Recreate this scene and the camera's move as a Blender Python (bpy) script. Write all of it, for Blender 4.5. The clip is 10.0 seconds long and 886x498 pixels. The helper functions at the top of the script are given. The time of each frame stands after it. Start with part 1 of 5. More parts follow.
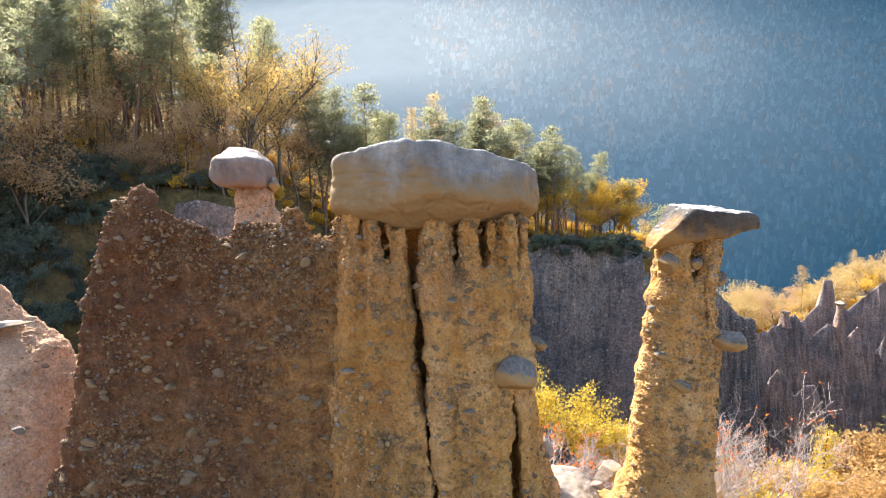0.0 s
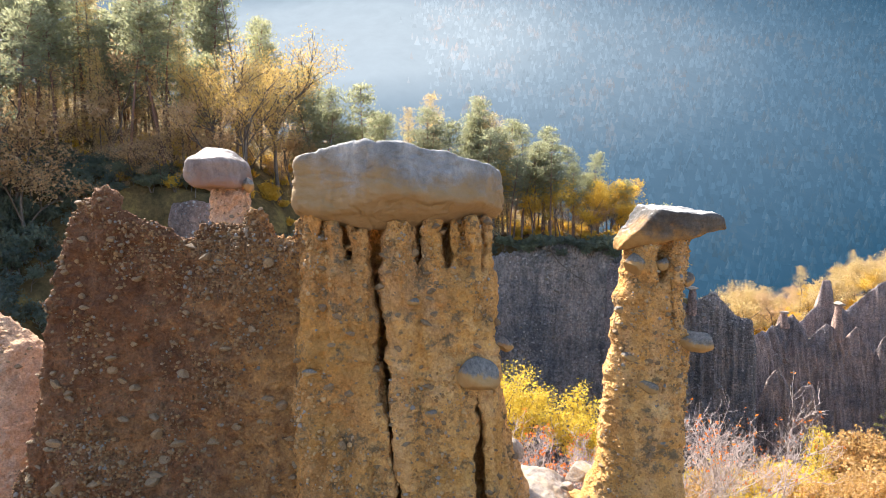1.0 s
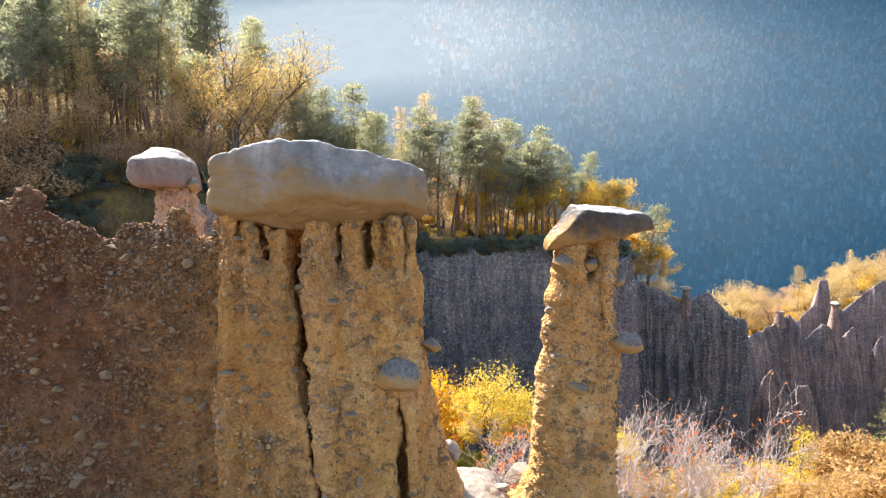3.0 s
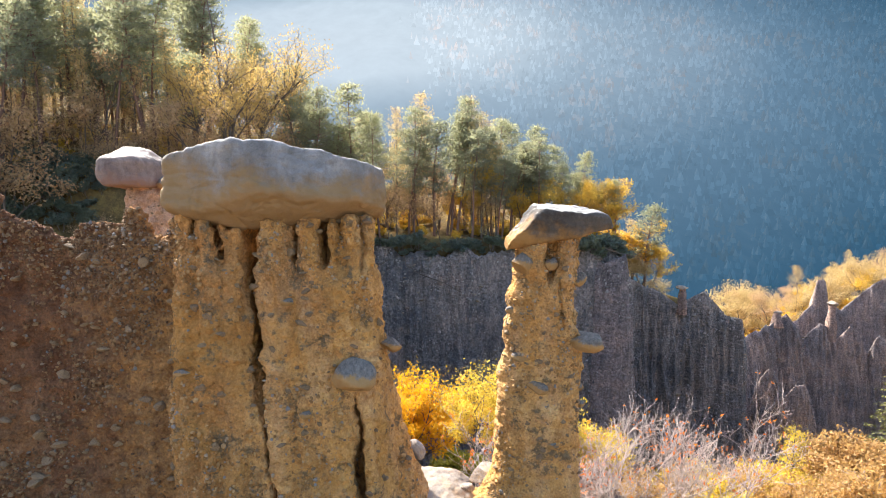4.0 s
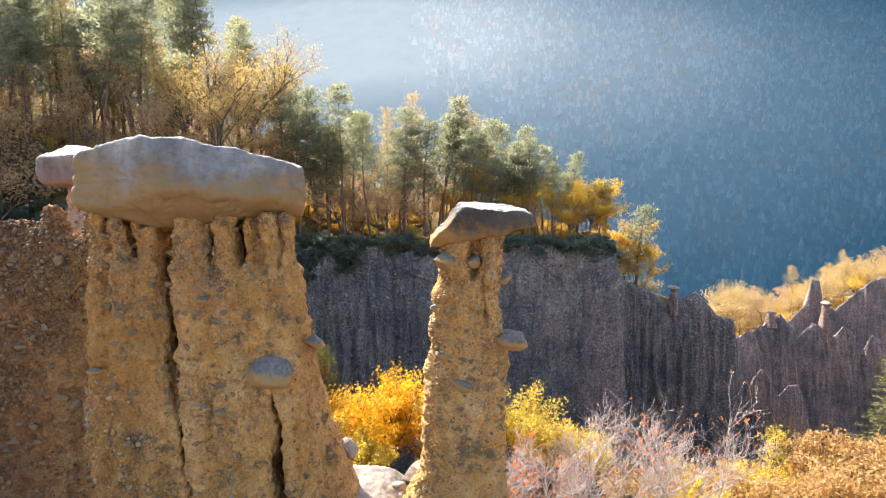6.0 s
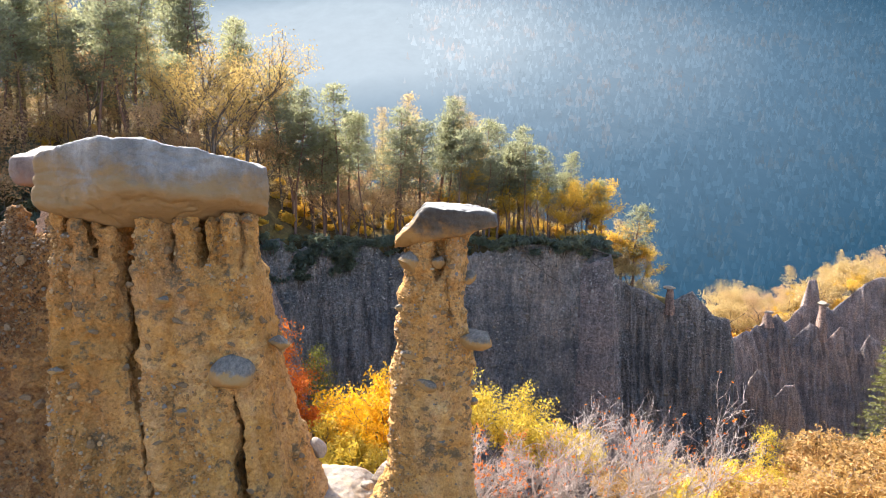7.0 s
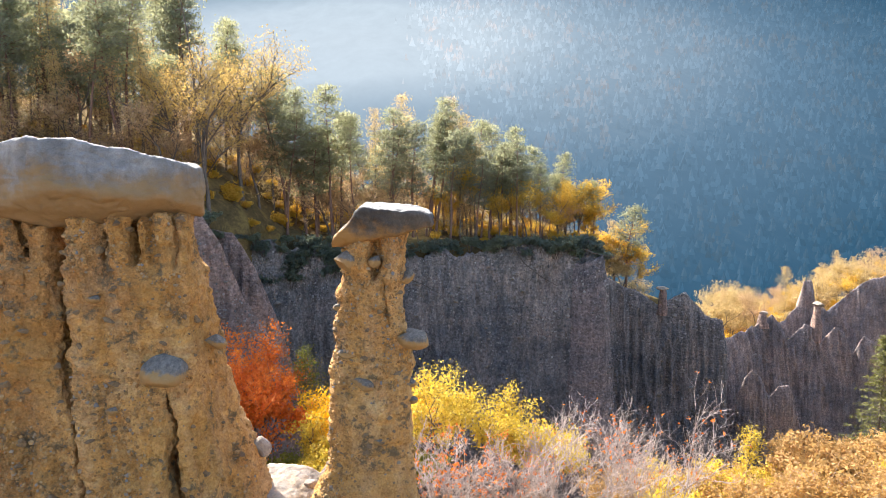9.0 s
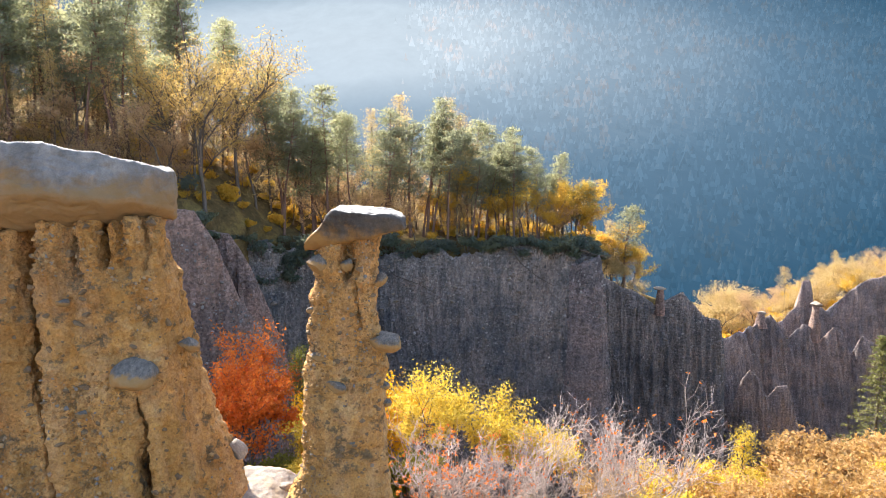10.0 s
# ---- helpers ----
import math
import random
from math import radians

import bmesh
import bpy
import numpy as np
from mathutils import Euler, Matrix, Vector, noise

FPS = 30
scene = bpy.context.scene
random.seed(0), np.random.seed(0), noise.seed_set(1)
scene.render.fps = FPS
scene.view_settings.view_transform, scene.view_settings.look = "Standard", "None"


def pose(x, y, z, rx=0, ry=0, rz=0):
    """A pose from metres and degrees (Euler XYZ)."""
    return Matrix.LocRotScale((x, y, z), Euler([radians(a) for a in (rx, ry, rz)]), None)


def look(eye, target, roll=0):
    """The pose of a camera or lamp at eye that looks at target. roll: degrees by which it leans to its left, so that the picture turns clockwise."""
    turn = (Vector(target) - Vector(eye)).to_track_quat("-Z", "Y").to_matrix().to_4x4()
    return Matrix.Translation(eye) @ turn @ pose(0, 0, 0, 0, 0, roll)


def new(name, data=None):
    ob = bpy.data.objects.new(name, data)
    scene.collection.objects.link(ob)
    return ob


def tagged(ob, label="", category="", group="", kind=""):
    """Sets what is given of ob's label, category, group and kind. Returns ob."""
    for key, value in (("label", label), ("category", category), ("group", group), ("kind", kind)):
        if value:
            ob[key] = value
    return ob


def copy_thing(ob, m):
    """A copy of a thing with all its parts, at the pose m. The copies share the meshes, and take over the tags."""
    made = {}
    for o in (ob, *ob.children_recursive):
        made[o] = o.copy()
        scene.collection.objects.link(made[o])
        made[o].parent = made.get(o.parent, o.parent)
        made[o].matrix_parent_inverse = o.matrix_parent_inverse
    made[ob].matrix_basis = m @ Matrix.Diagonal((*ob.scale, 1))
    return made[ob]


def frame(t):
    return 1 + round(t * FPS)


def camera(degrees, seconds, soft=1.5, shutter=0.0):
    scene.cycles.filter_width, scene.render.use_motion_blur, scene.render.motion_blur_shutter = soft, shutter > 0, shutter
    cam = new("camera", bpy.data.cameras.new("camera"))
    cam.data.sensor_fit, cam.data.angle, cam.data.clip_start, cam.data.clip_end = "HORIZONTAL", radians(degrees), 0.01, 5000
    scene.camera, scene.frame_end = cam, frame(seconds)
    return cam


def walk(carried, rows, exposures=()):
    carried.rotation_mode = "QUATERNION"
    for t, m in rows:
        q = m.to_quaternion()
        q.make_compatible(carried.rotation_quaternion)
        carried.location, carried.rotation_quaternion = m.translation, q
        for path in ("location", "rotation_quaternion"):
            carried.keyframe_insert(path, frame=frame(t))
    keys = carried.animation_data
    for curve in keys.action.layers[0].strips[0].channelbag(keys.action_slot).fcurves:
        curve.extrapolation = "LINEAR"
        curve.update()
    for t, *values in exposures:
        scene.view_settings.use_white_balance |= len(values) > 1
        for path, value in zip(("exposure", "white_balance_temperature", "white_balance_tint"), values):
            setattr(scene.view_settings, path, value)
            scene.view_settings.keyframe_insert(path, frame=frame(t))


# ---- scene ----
cam = camera(72.0, 10.0, soft=0.5)
METRES, EYE, TILT, LEAN, TURN = 6.0, 12.0, -7.0, 0.0, 0.0
ROWS = [
    (0.0, 0.0, 0.0, 0.0, 0.0, 0.0, -0.0),
    (0.5, 0.0469, 0.0007, 0.0012, 0.02, 0.01, -0.01),
    (1.0, 0.0984, 0.0012, 0.0018, 0.04, 0.01, -0.01),
    (1.5, 0.148, 0.0027, 0.0024, 0.07, -0.0, -0.0),
    (2.0, 0.1987, 0.0045, 0.0021, 0.09, -0.01, -0.02),
    (2.5, 0.2514, 0.0075, 0.0035, 0.1, -0.01, -0.02),
    (4.0, 0.4217, 0.0121, 0.0015, 0.09, -0.03, -0.01),
    (4.5, 0.4768, 0.0119, 0.0005, 0.04, -0.03, 0.0),
    (5.0, 0.5343, 0.0127, -0.0013, 0.01, -0.02, -0.0),
    (5.5, 0.5865, 0.0127, -0.0037, -0.04, -0.01, 0.0),
    (7.0, 0.7383, 0.0073, -0.0055, -0.13, 0.04, 0.03),
    (7.5, 0.7863, 0.0042, -0.006, -0.17, 0.07, 0.03),
    (8.0, 0.8311, 0.0015, -0.0072, -0.19, 0.1, 0.03),
    (8.5, 0.8728, 0.0003, -0.0077, -0.21, 0.1, 0.03),
    (9.0, 0.9187, -0.0013, -0.0086, -0.24, 0.13, 0.05),
    (9.5, 0.9597, -0.0021, -0.0062, -0.24, 0.12, 0.07),
    (10.0, 0.9986, -0.0035, 0.0001, -0.24, 0.13, 0.07),
]
walk(cam, [(t, pose(0, 0, EYE, TILT, LEAN, TURN) @ pose(METRES * x, METRES * 1.306 * y, METRES * z, 90 + 0.766 * pitch, roll, 0.766 * yaw)) for t, x, y, z, yaw, pitch, roll in ROWS],
     exposures=[(0.0, 1.8, 6200, 10), (10.0, 1.8, 6200, 10)])

# ---- world, sun, exposure ----
SUN_AZ, SUN_EL = -39.0, 42.0
world = bpy.data.worlds.new("sky")
scene.world = world
world.use_nodes = True
wn = world.node_tree.nodes
sky = wn.new("ShaderNodeTexSky")
sky.sky_type = "NISHITA"
sky.sun_disc = False
sky.sun_elevation = radians(SUN_EL)
sky.sun_rotation = radians(SUN_AZ)
sky.dust_density = 3.0
wn["Background"].inputs["Strength"].default_value = 0.15
world.node_tree.links.new(sky.outputs["Color"], wn["Background"].inputs["Color"])
sun_dir = Vector((math.sin(radians(SUN_AZ)) * math.cos(radians(SUN_EL)), math.cos(radians(SUN_AZ)) * math.cos(radians(SUN_EL)), math.sin(radians(SUN_EL))))
sun = new("sun", bpy.data.lights.new("sun", "SUN"))
sun.data.energy = 5.0
sun.data.angle = radians(0.6)
sun.data.color = (1.0, 0.93, 0.82)
sun.matrix_world = look(sun_dir * 100, (0, 0, 0))

# ---- materials ----


class Mat:
    """A node material with short ways to add nodes."""

    def __init__(self, name):
        self.mat = bpy.data.materials.new(name)
        self.mat.use_nodes = True
        self.tree = self.mat.node_tree
        self.n = self.tree.nodes
        self.bsdf = self.n["Principled BSDF"]
        self.out = self.n["Material Output"]
        self.coord = self.n.new("ShaderNodeTexCoord").outputs["Object"]
        self.geo = self.n.new("ShaderNodeNewGeometry")
        self.info = self.n.new("ShaderNodeObjectInfo")

    def link(self, a, b):
        self.tree.links.new(a, b)

    def mapped(self, scale):
        m = self.n.new("ShaderNodeMapping")
        m.inputs["Scale"].default_value = scale
        self.link(self.coord, m.inputs["Vector"])
        return m.outputs["Vector"]

    def noise(self, scale, detail=5.0, rough=0.6, vec=None):
        t = self.n.new("ShaderNodeTexNoise")
        t.inputs["Scale"].default_value = scale
        t.inputs["Detail"].default_value = detail
        t.inputs["Roughness"].default_value = rough
        self.link(vec or self.coord, t.inputs["Vector"])
        return t.outputs["Fac"]

    def voronoi(self, scale, out="Distance", vec=None):
        t = self.n.new("ShaderNodeTexVoronoi")
        t.inputs["Scale"].default_value = scale
        self.link(vec or self.coord, t.inputs["Vector"])
        return t.outputs[out]

    def ramp(self, fac, stops):
        r = self.n.new("ShaderNodeValToRGB")
        els = r.color_ramp.elements
        for i, (p, c) in enumerate(stops):
            e = els[i] if i < 2 else els.new(p)
            e.position, e.color = p, (*c, 1) if len(c) == 3 else c
        self.link(fac, r.inputs["Fac"])
        return r.outputs["Color"]

    def mix(self, fac, a, b, blend="MIX"):
        m = self.n.new("ShaderNodeMix")
        m.data_type, m.blend_type = "RGBA", blend
        for v, s in ((fac, m.inputs["Factor"]), (a, m.inputs["A"]), (b, m.inputs["B"])):
            if isinstance(v, (int, float)):
                s.default_value = v
            elif isinstance(v, tuple):
                s.default_value = (*v, 1)
            else:
                self.link(v, s)
        return m.outputs["Result"]

    def math(self, op, a, b=0.0):
        m = self.n.new("ShaderNodeMath")
        m.operation = op
        for v, s in ((a, m.inputs[0]), (b, m.inputs[1])):
            if isinstance(v, (int, float)):
                s.default_value = v
            else:
                self.link(v, s)
        return m.outputs[0]

    def axis(self, name):
        s = self.n.new("ShaderNodeSeparateXYZ")
        self.link(self.coord, s.inputs[0])
        return s.outputs[name]

    def finish(self, color, rough, bumps=(), spec=0.3):
        for v, s in ((color, "Base Color"), (rough, "Roughness")):
            if isinstance(v, (int, float)):
                self.bsdf.inputs[s].default_value = v
            else:
                self.link(v, self.bsdf.inputs[s])
        self.bsdf.inputs["Specular IOR Level"].default_value = spec
        last = None
        for h, strength, dist in bumps:
            b = self.n.new("ShaderNodeBump")
            b.inputs["Strength"].default_value = strength
            b.inputs["Distance"].default_value = dist
            self.link(h, b.inputs["Height"])
            if last:
                self.link(last, b.inputs["Normal"])
            last = b.outputs["Normal"]
        if last:
            self.link(last, self.bsdf.inputs["Normal"])
        return self.mat


def soil_material(name, dark, mid, light, pale, streak=0.25, turn=None, moss=0.0, west=None):
    """Eroded boulder clay: clay matrix with grit, damp blotches and rain streaks."""
    m = Mat(name)
    big = m.noise(0.55, 4, 0.55)
    streaks = m.noise(1.0, 5, 0.65, m.mapped((2.6, 2.6, 0.35)))
    grit = m.noise(26, 6, 0.75)
    blot = m.noise(3.2, 6, 0.7)
    c = m.ramp(big, [(0.3, dark), (0.5, mid), (0.7, light)])
    c = m.mix(m.math("MULTIPLY", m.ramp(streaks, [(0.45, (0, 0, 0)), (0.7, (1, 1, 1))]), streak), c, pale)
    if turn:
        # the clay turns to another colour along the ridge
        k = m.ramp(m.math("ADD", m.math("MULTIPLY", m.axis("X"), 0.25), m.math("ADD", blot, 0.86)), [(0.42, (0, 0, 0)), (0.95, (0.7, 0.7, 0.7))])
        c = m.mix(k, c, turn)
    if west:
        # browner clay beyond the crack
        k = m.ramp(m.math("ADD", m.math("MULTIPLY", m.axis("X"), -0.6), m.math("ADD", m.math("MULTIPLY", blot, 0.7), -0.22)), [(0.38, (0, 0, 0)), (0.62, (0.75, 0.75, 0.75))])
        c = m.mix(k, c, west)
    damp = m.ramp(m.noise(1.1, 5, 0.7), [(0.56, (1, 1, 1)), (0.70, (0.55, 0.50, 0.45))])
    c = m.mix(0.8, c, damp, "MULTIPLY")
    c = m.mix(0.55, c, m.ramp(blot, [(0.3, (0.25, 0.22, 0.2)), (0.5, (0.5, 0.5, 0.5)), (0.75, (0.85, 0.8, 0.7))]), "OVERLAY")
    c = m.mix(0.45, c, m.ramp(grit, [(0.3, (0.2, 0.2, 0.2)), (0.5, (0.5, 0.5, 0.5)), (0.7, (0.8, 0.8, 0.8))]), "OVERLAY")
    cells = m.voronoi(15)
    fine = m.voronoi(42)
    tone = m.n.new("ShaderNodeRGBToBW")
    m.link(m.voronoi(30, "Color"), tone.inputs[0])
    c = m.mix(0.35, c, m.ramp(tone.outputs[0], [(0.2, (0.34, 0.34, 0.34)), (0.5, (0.5, 0.5, 0.5)), (0.8, (0.68, 0.67, 0.66))]), "OVERLAY")
    if moss:
        # dark moss in blotches, and yellow lichen round it
        patch = m.noise(2.6, 8, 0.75)
        c = m.mix(m.math("MULTIPLY", m.ramp(m.noise(0.8, 6, 0.68), [(0.46, (0, 0, 0)), (0.62, (1, 1, 1))]), 0.35 * moss), c, (0.48, 0.265, 0.06))
        c = m.mix(m.math("MULTIPLY", m.ramp(patch, [(0.545, (0, 0, 0)), (0.62, (1, 1, 1))]), moss), c, (0.125, 0.102, 0.066))
    # small pits, given only as dark shade in the colour
    pit_shade = m.ramp(m.noise(9, 7, 0.75), [(0.28, (0.35, 0.35, 0.35)), (0.42, (1, 1, 1))])
    c = m.mix(0.8, c, pit_shade, "MULTIPLY")
    return m.finish(c, 0.95, [(m.noise(6, 8, 0.7), 0.8, 0.11), (cells, 0.7, 0.045), (fine, 0.6, 0.018)], 0.15)


M_OCHRE = soil_material("ochre_boulder_clay", (0.37, 0.18, 0.058), (0.52, 0.280, 0.094), (0.60, 0.362, 0.15), (0.64, 0.46, 0.28), 0.36, None, 0.85, (0.33, 0.165, 0.058))
M_BROWN = soil_material("brown_boulder_clay", (0.10, 0.045, 0.024), (0.16, 0.077, 0.039), (0.22, 0.115, 0.053), (0.29, 0.185, 0.11), 0.25, (0.36, 0.195, 0.07))
M_PINK = soil_material("pinkish_boulder_clay", (0.40, 0.22, 0.125), (0.50, 0.30, 0.18), (0.56, 0.36, 0.22), (0.58, 0.43, 0.30))


def cliff_material(name, dark, mid, light):
    m = Mat(name)
    streaks = m.noise(1.0, 6, 0.7, m.mapped((1.1, 1.1, 0.22)))
    big = m.noise(0.11, 5, 0.6)
    grit = m.noise(2.0, 7, 0.8)
    c = m.ramp(streaks, [(0.27, dark), (0.5, mid), (0.77, light)])
    c = m.mix(0.6, c, m.ramp(big, [(0.38, (0.27, 0.29, 0.33)), (0.62, (0.72, 0.63, 0.58))]), "OVERLAY")
    c = m.mix(0.75, c, m.ramp(grit, [(0.3, (0.2, 0.2, 0.2)), (0.7, (0.8, 0.8, 0.8))]), "OVERLAY")
    bands = m.noise(0.5, 6, 0.7, m.mapped((0.25, 0.25, 1.0)))
    c = m.mix(0.45, c, m.ramp(bands, [(0.36, (0.32, 0.34, 0.36)), (0.5, (0.5, 0.5, 0.5)), (0.66, (0.70, 0.62, 0.56))]), "OVERLAY")
    speck = m.n.new("ShaderNodeRGBToBW")
    m.link(m.voronoi(3.6, "Color"), speck.inputs[0])
    c = m.mix(0.5, c, m.ramp(speck.outputs[0], [(0.2, (0.30, 0.30, 0.30)), (0.5, (0.5, 0.5, 0.5)), (0.85, (0.74, 0.72, 0.70))]), "OVERLAY")
    return m.finish(c, 0.95, [(streaks, 0.4, 0.2), (grit, 1.0, 0.35), (m.voronoi(2.6), 0.8, 0.22), (m.voronoi(5.0), 0.6, 0.12)], 0.1)


M_CLIFF = cliff_material("grey_brown_cliff_clay", (0.126, 0.126, 0.124), (0.210, 0.194, 0.180), (0.35, 0.302, 0.264))
M_CLIFF_BROWN = cliff_material("purple_brown_cliff_clay", (0.155, 0.130, 0.120), (0.250, 0.208, 0.190), (0.37, 0.305, 0.270))
M_CLIFF_RED = cliff_material("reddish_cliff_clay", (0.20, 0.14, 0.115), (0.30, 0.215, 0.175), (0.40, 0.30, 0.25))


def stone_material(name, base, light, clay_bounce=None, scale=1.0, clay_bounce_at=0.0, lichen_light_share=0.0):
    """Weathered gneiss: mottled grey with lichen and painted sunlight on flat tops; clay clings below, its ochre partly
    light off the ground.
    """
    m = Mat(name)
    mott = m.noise(5 * scale, 8, 0.65)
    spec = m.noise(60 * scale, 4, 0.7)
    patch = m.noise(1.6 * scale, 5, 0.6)
    c = m.ramp(patch, [(0.32, base), (0.68, light)])
    rain = m.ramp(m.noise(1.0, 6, 0.7, m.mapped((3.2 * scale, 3.2 * scale, 0.45 * scale))), [(0.38, (0.55, 0.53, 0.5)), (0.62, (1, 1, 1))])
    c = m.mix(0.55, c, rain, "MULTIPLY")
    c = m.mix(0.5, c, m.ramp(mott, [(0.3, (0.28, 0.28, 0.29)), (0.7, (0.72, 0.71, 0.69))]), "OVERLAY")
    cracks = m.n.new("ShaderNodeTexVoronoi")
    cracks.feature = "DISTANCE_TO_EDGE"
    cracks.inputs["Scale"].default_value = 1.5 * scale
    warp = m.n.new("ShaderNodeVectorMath")
    warp.operation = "MULTIPLY_ADD"
    nz = m.n.new("ShaderNodeTexNoise")
    nz.inputs["Scale"].default_value = 2.0 * scale
    m.link(m.coord, nz.inputs["Vector"])
    m.link(nz.outputs["Color"], warp.inputs[0])
    warp.inputs[1].default_value = (0.5 / scale, 0.5 / scale, 0.5 / scale)
    m.link(m.coord, warp.inputs[2])
    m.link(warp.outputs[0], cracks.inputs["Vector"])
    c = m.mix(0.22, c, m.ramp(cracks.outputs["Distance"], [(0.0, (0.45, 0.43, 0.4)), (0.03, (1, 1, 1))]), "MULTIPLY")
    c = m.mix(0.35, c, m.ramp(spec, [(0.35, (0.25, 0.25, 0.25)), (0.65, (0.75, 0.75, 0.75))]), "OVERLAY")
    # ochre below: clinging clay, partly ground-reflected light put into the colour
    if clay_bounce:
        edge = m.math("ADD", m.axis("Z"), m.math("MULTIPLY", m.math("SUBTRACT", m.noise(0.9 * scale, 9, 0.68), 0.5), 2.2 / scale))
        k = m.math("SUBTRACT", 1.0, m.math("SMOOTH_MIN", 1.0, m.math("MAXIMUM", 0.0, m.math("MULTIPLY", m.math("SUBTRACT", edge, clay_bounce_at), 2.6 * scale))))
        c = m.mix(m.math("MULTIPLY", k, 0.8), c, clay_bounce)
    else:
        clay = m.ramp(m.noise(1.1 * scale, 6, 0.7), [(0.42, (0.05, 0.05, 0.05)), (0.62, (0.85, 0.85, 0.85))])
        c = m.mix(m.math("MULTIPLY", clay, m.math("ADD", m.math("MULTIPLY", m.info.outputs["Random"], 0.6), 0.3)), c, (0.34, 0.22, 0.10))
    # flat tops paler: dry lichen, with the sun's light put into the colour
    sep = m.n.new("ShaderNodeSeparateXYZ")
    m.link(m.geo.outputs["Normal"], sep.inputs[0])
    lichen_light = m.ramp(m.math("ADD", sep.outputs["Z"], m.math("MULTIPLY", m.math("SUBTRACT", mott, 0.5), 0.8)), [(0.78, (0, 0, 0)), (1.0, (lichen_light_share, lichen_light_share, lichen_light_share))])
    c = m.mix(lichen_light, c, (0.42, 0.40, 0.37))
    return m.finish(c, 0.85, [(mott, 0.55, 0.06 / scale), (spec, 0.4, 0.01), (m.noise(2.2 * scale, 8, 0.6, m.mapped((0.6, 0.6, 2.2))), 0.6, 0.08 / scale)], 0.25)


# the last number is how much top sunlight the colour carries
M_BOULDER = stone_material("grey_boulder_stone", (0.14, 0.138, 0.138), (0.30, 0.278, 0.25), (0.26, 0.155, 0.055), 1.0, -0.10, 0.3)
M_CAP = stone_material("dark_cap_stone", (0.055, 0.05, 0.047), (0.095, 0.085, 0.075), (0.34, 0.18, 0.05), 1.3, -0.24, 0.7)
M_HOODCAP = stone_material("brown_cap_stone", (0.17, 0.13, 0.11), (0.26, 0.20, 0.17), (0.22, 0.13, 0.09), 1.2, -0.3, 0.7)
M_STONE = stone_material("embedded_grey_stone", (0.115, 0.112, 0.108), (0.22, 0.205, 0.18), None, 3.0)
M_PEBBLE = stone_material("embedded_pebble", (0.14, 0.098, 0.065), (0.28, 0.195, 0.12), None, 6.0)
M_SHELF = stone_material("clay_smeared_stone", (0.12, 0.11, 0.10), (0.24, 0.215, 0.18), (0.36, 0.20, 0.06), 3.0, 0.06)
M_FAR_STONE = stone_material("grey_cliff_stone", (0.17, 0.16, 0.15), (0.31, 0.28, 0.25), None, 1.5)
M_PALE = stone_material("pale_round_stone", (0.25, 0.215, 0.185), (0.38, 0.335, 0.29), None, 2.0)


def gravel_material(name, stops, scale):
    m = Mat(name)
    c = m.ramp(m.geo.outputs["Random Per Island"], stops)
    c = m.mix(0.4, c, m.ramp(m.noise(scale * 0.5, 5, 0.7), [(0.3, (0.3, 0.3, 0.3)), (0.7, (0.7, 0.7, 0.7))]), "OVERLAY")
    return m.finish(c, 0.9, [(m.noise(scale, 4), 0.4, 0.4 / scale)], 0.2)


M_GRAVEL = gravel_material("gravel_grit", [(0.0, (0.09, 0.05, 0.027)), (0.4, (0.165, 0.09, 0.042)), (0.8, (0.25, 0.155, 0.075)), (1.0, (0.16, 0.15, 0.14))], 40.0)
M_OCHRE_GRAVEL = gravel_material("ochre_gravel_grit", [(0.0, (0.24, 0.13, 0.05)), (0.5, (0.38, 0.215, 0.08)), (0.85, (0.43, 0.275, 0.125)), (1.0, (0.22, 0.21, 0.20))], 40.0)
M_CLIFF_GRAVEL = gravel_material("cliff_gravel", [(0.0, (0.11, 0.10, 0.095)), (0.5, (0.24, 0.215, 0.195)), (1.0, (0.40, 0.36, 0.32))], 6.0)


def leaf_material(name, stops, through_col, share=0.45, rough=0.6, gloss=0.3):
    """Thin leaves: part of the light is scattered through them."""
    m = Mat(name)
    c = m.ramp(m.geo.outputs["Random Per Island"], stops)
    c = m.mix(m.math("MULTIPLY", m.info.outputs["Random"], 0.35), c, through_col, "MIX")
    m.finish(c, rough, (), gloss)
    t = m.n.new("ShaderNodeBsdfTranslucent")
    m.link(m.mix(0.5, c, through_col, "MIX"), t.inputs["Color"])
    x = m.n.new("ShaderNodeMixShader")
    x.inputs[0].default_value = share
    m.link(m.bsdf.outputs[0], x.inputs[1])
    m.link(t.outputs[0], x.inputs[2])
    m.link(x.outputs[0], m.out.inputs["Surface"])
    return m.mat


M_PINE = leaf_material("pine_needles", [(0, (0.08, 0.115, 0.12)), (0.6, (0.115, 0.15, 0.14)), (1, (0.20, 0.20, 0.14))], (0.44, 0.41, 0.18), 0.66, 0.55, 0.3)
M_GOLD = leaf_material("golden_leaves", [(0, (0.45, 0.24, 0.03)), (0.5, (0.60, 0.38, 0.05)), (1, (0.68, 0.50, 0.10))], (0.75, 0.46, 0.05), 0.5)
M_LARCH = leaf_material("larch_needles", [(0, (0.36, 0.24, 0.09)), (0.5, (0.50, 0.36, 0.15)), (1, (0.58, 0.46, 0.23))], (0.60, 0.43, 0.17), 0.5)
M_PALEGOLD = leaf_material("pale_golden_leaves", [(0, (0.36, 0.22, 0.07)), (0.5, (0.48, 0.32, 0.10)), (1, (0.56, 0.42, 0.17))], (0.62, 0.41, 0.11), 0.5)
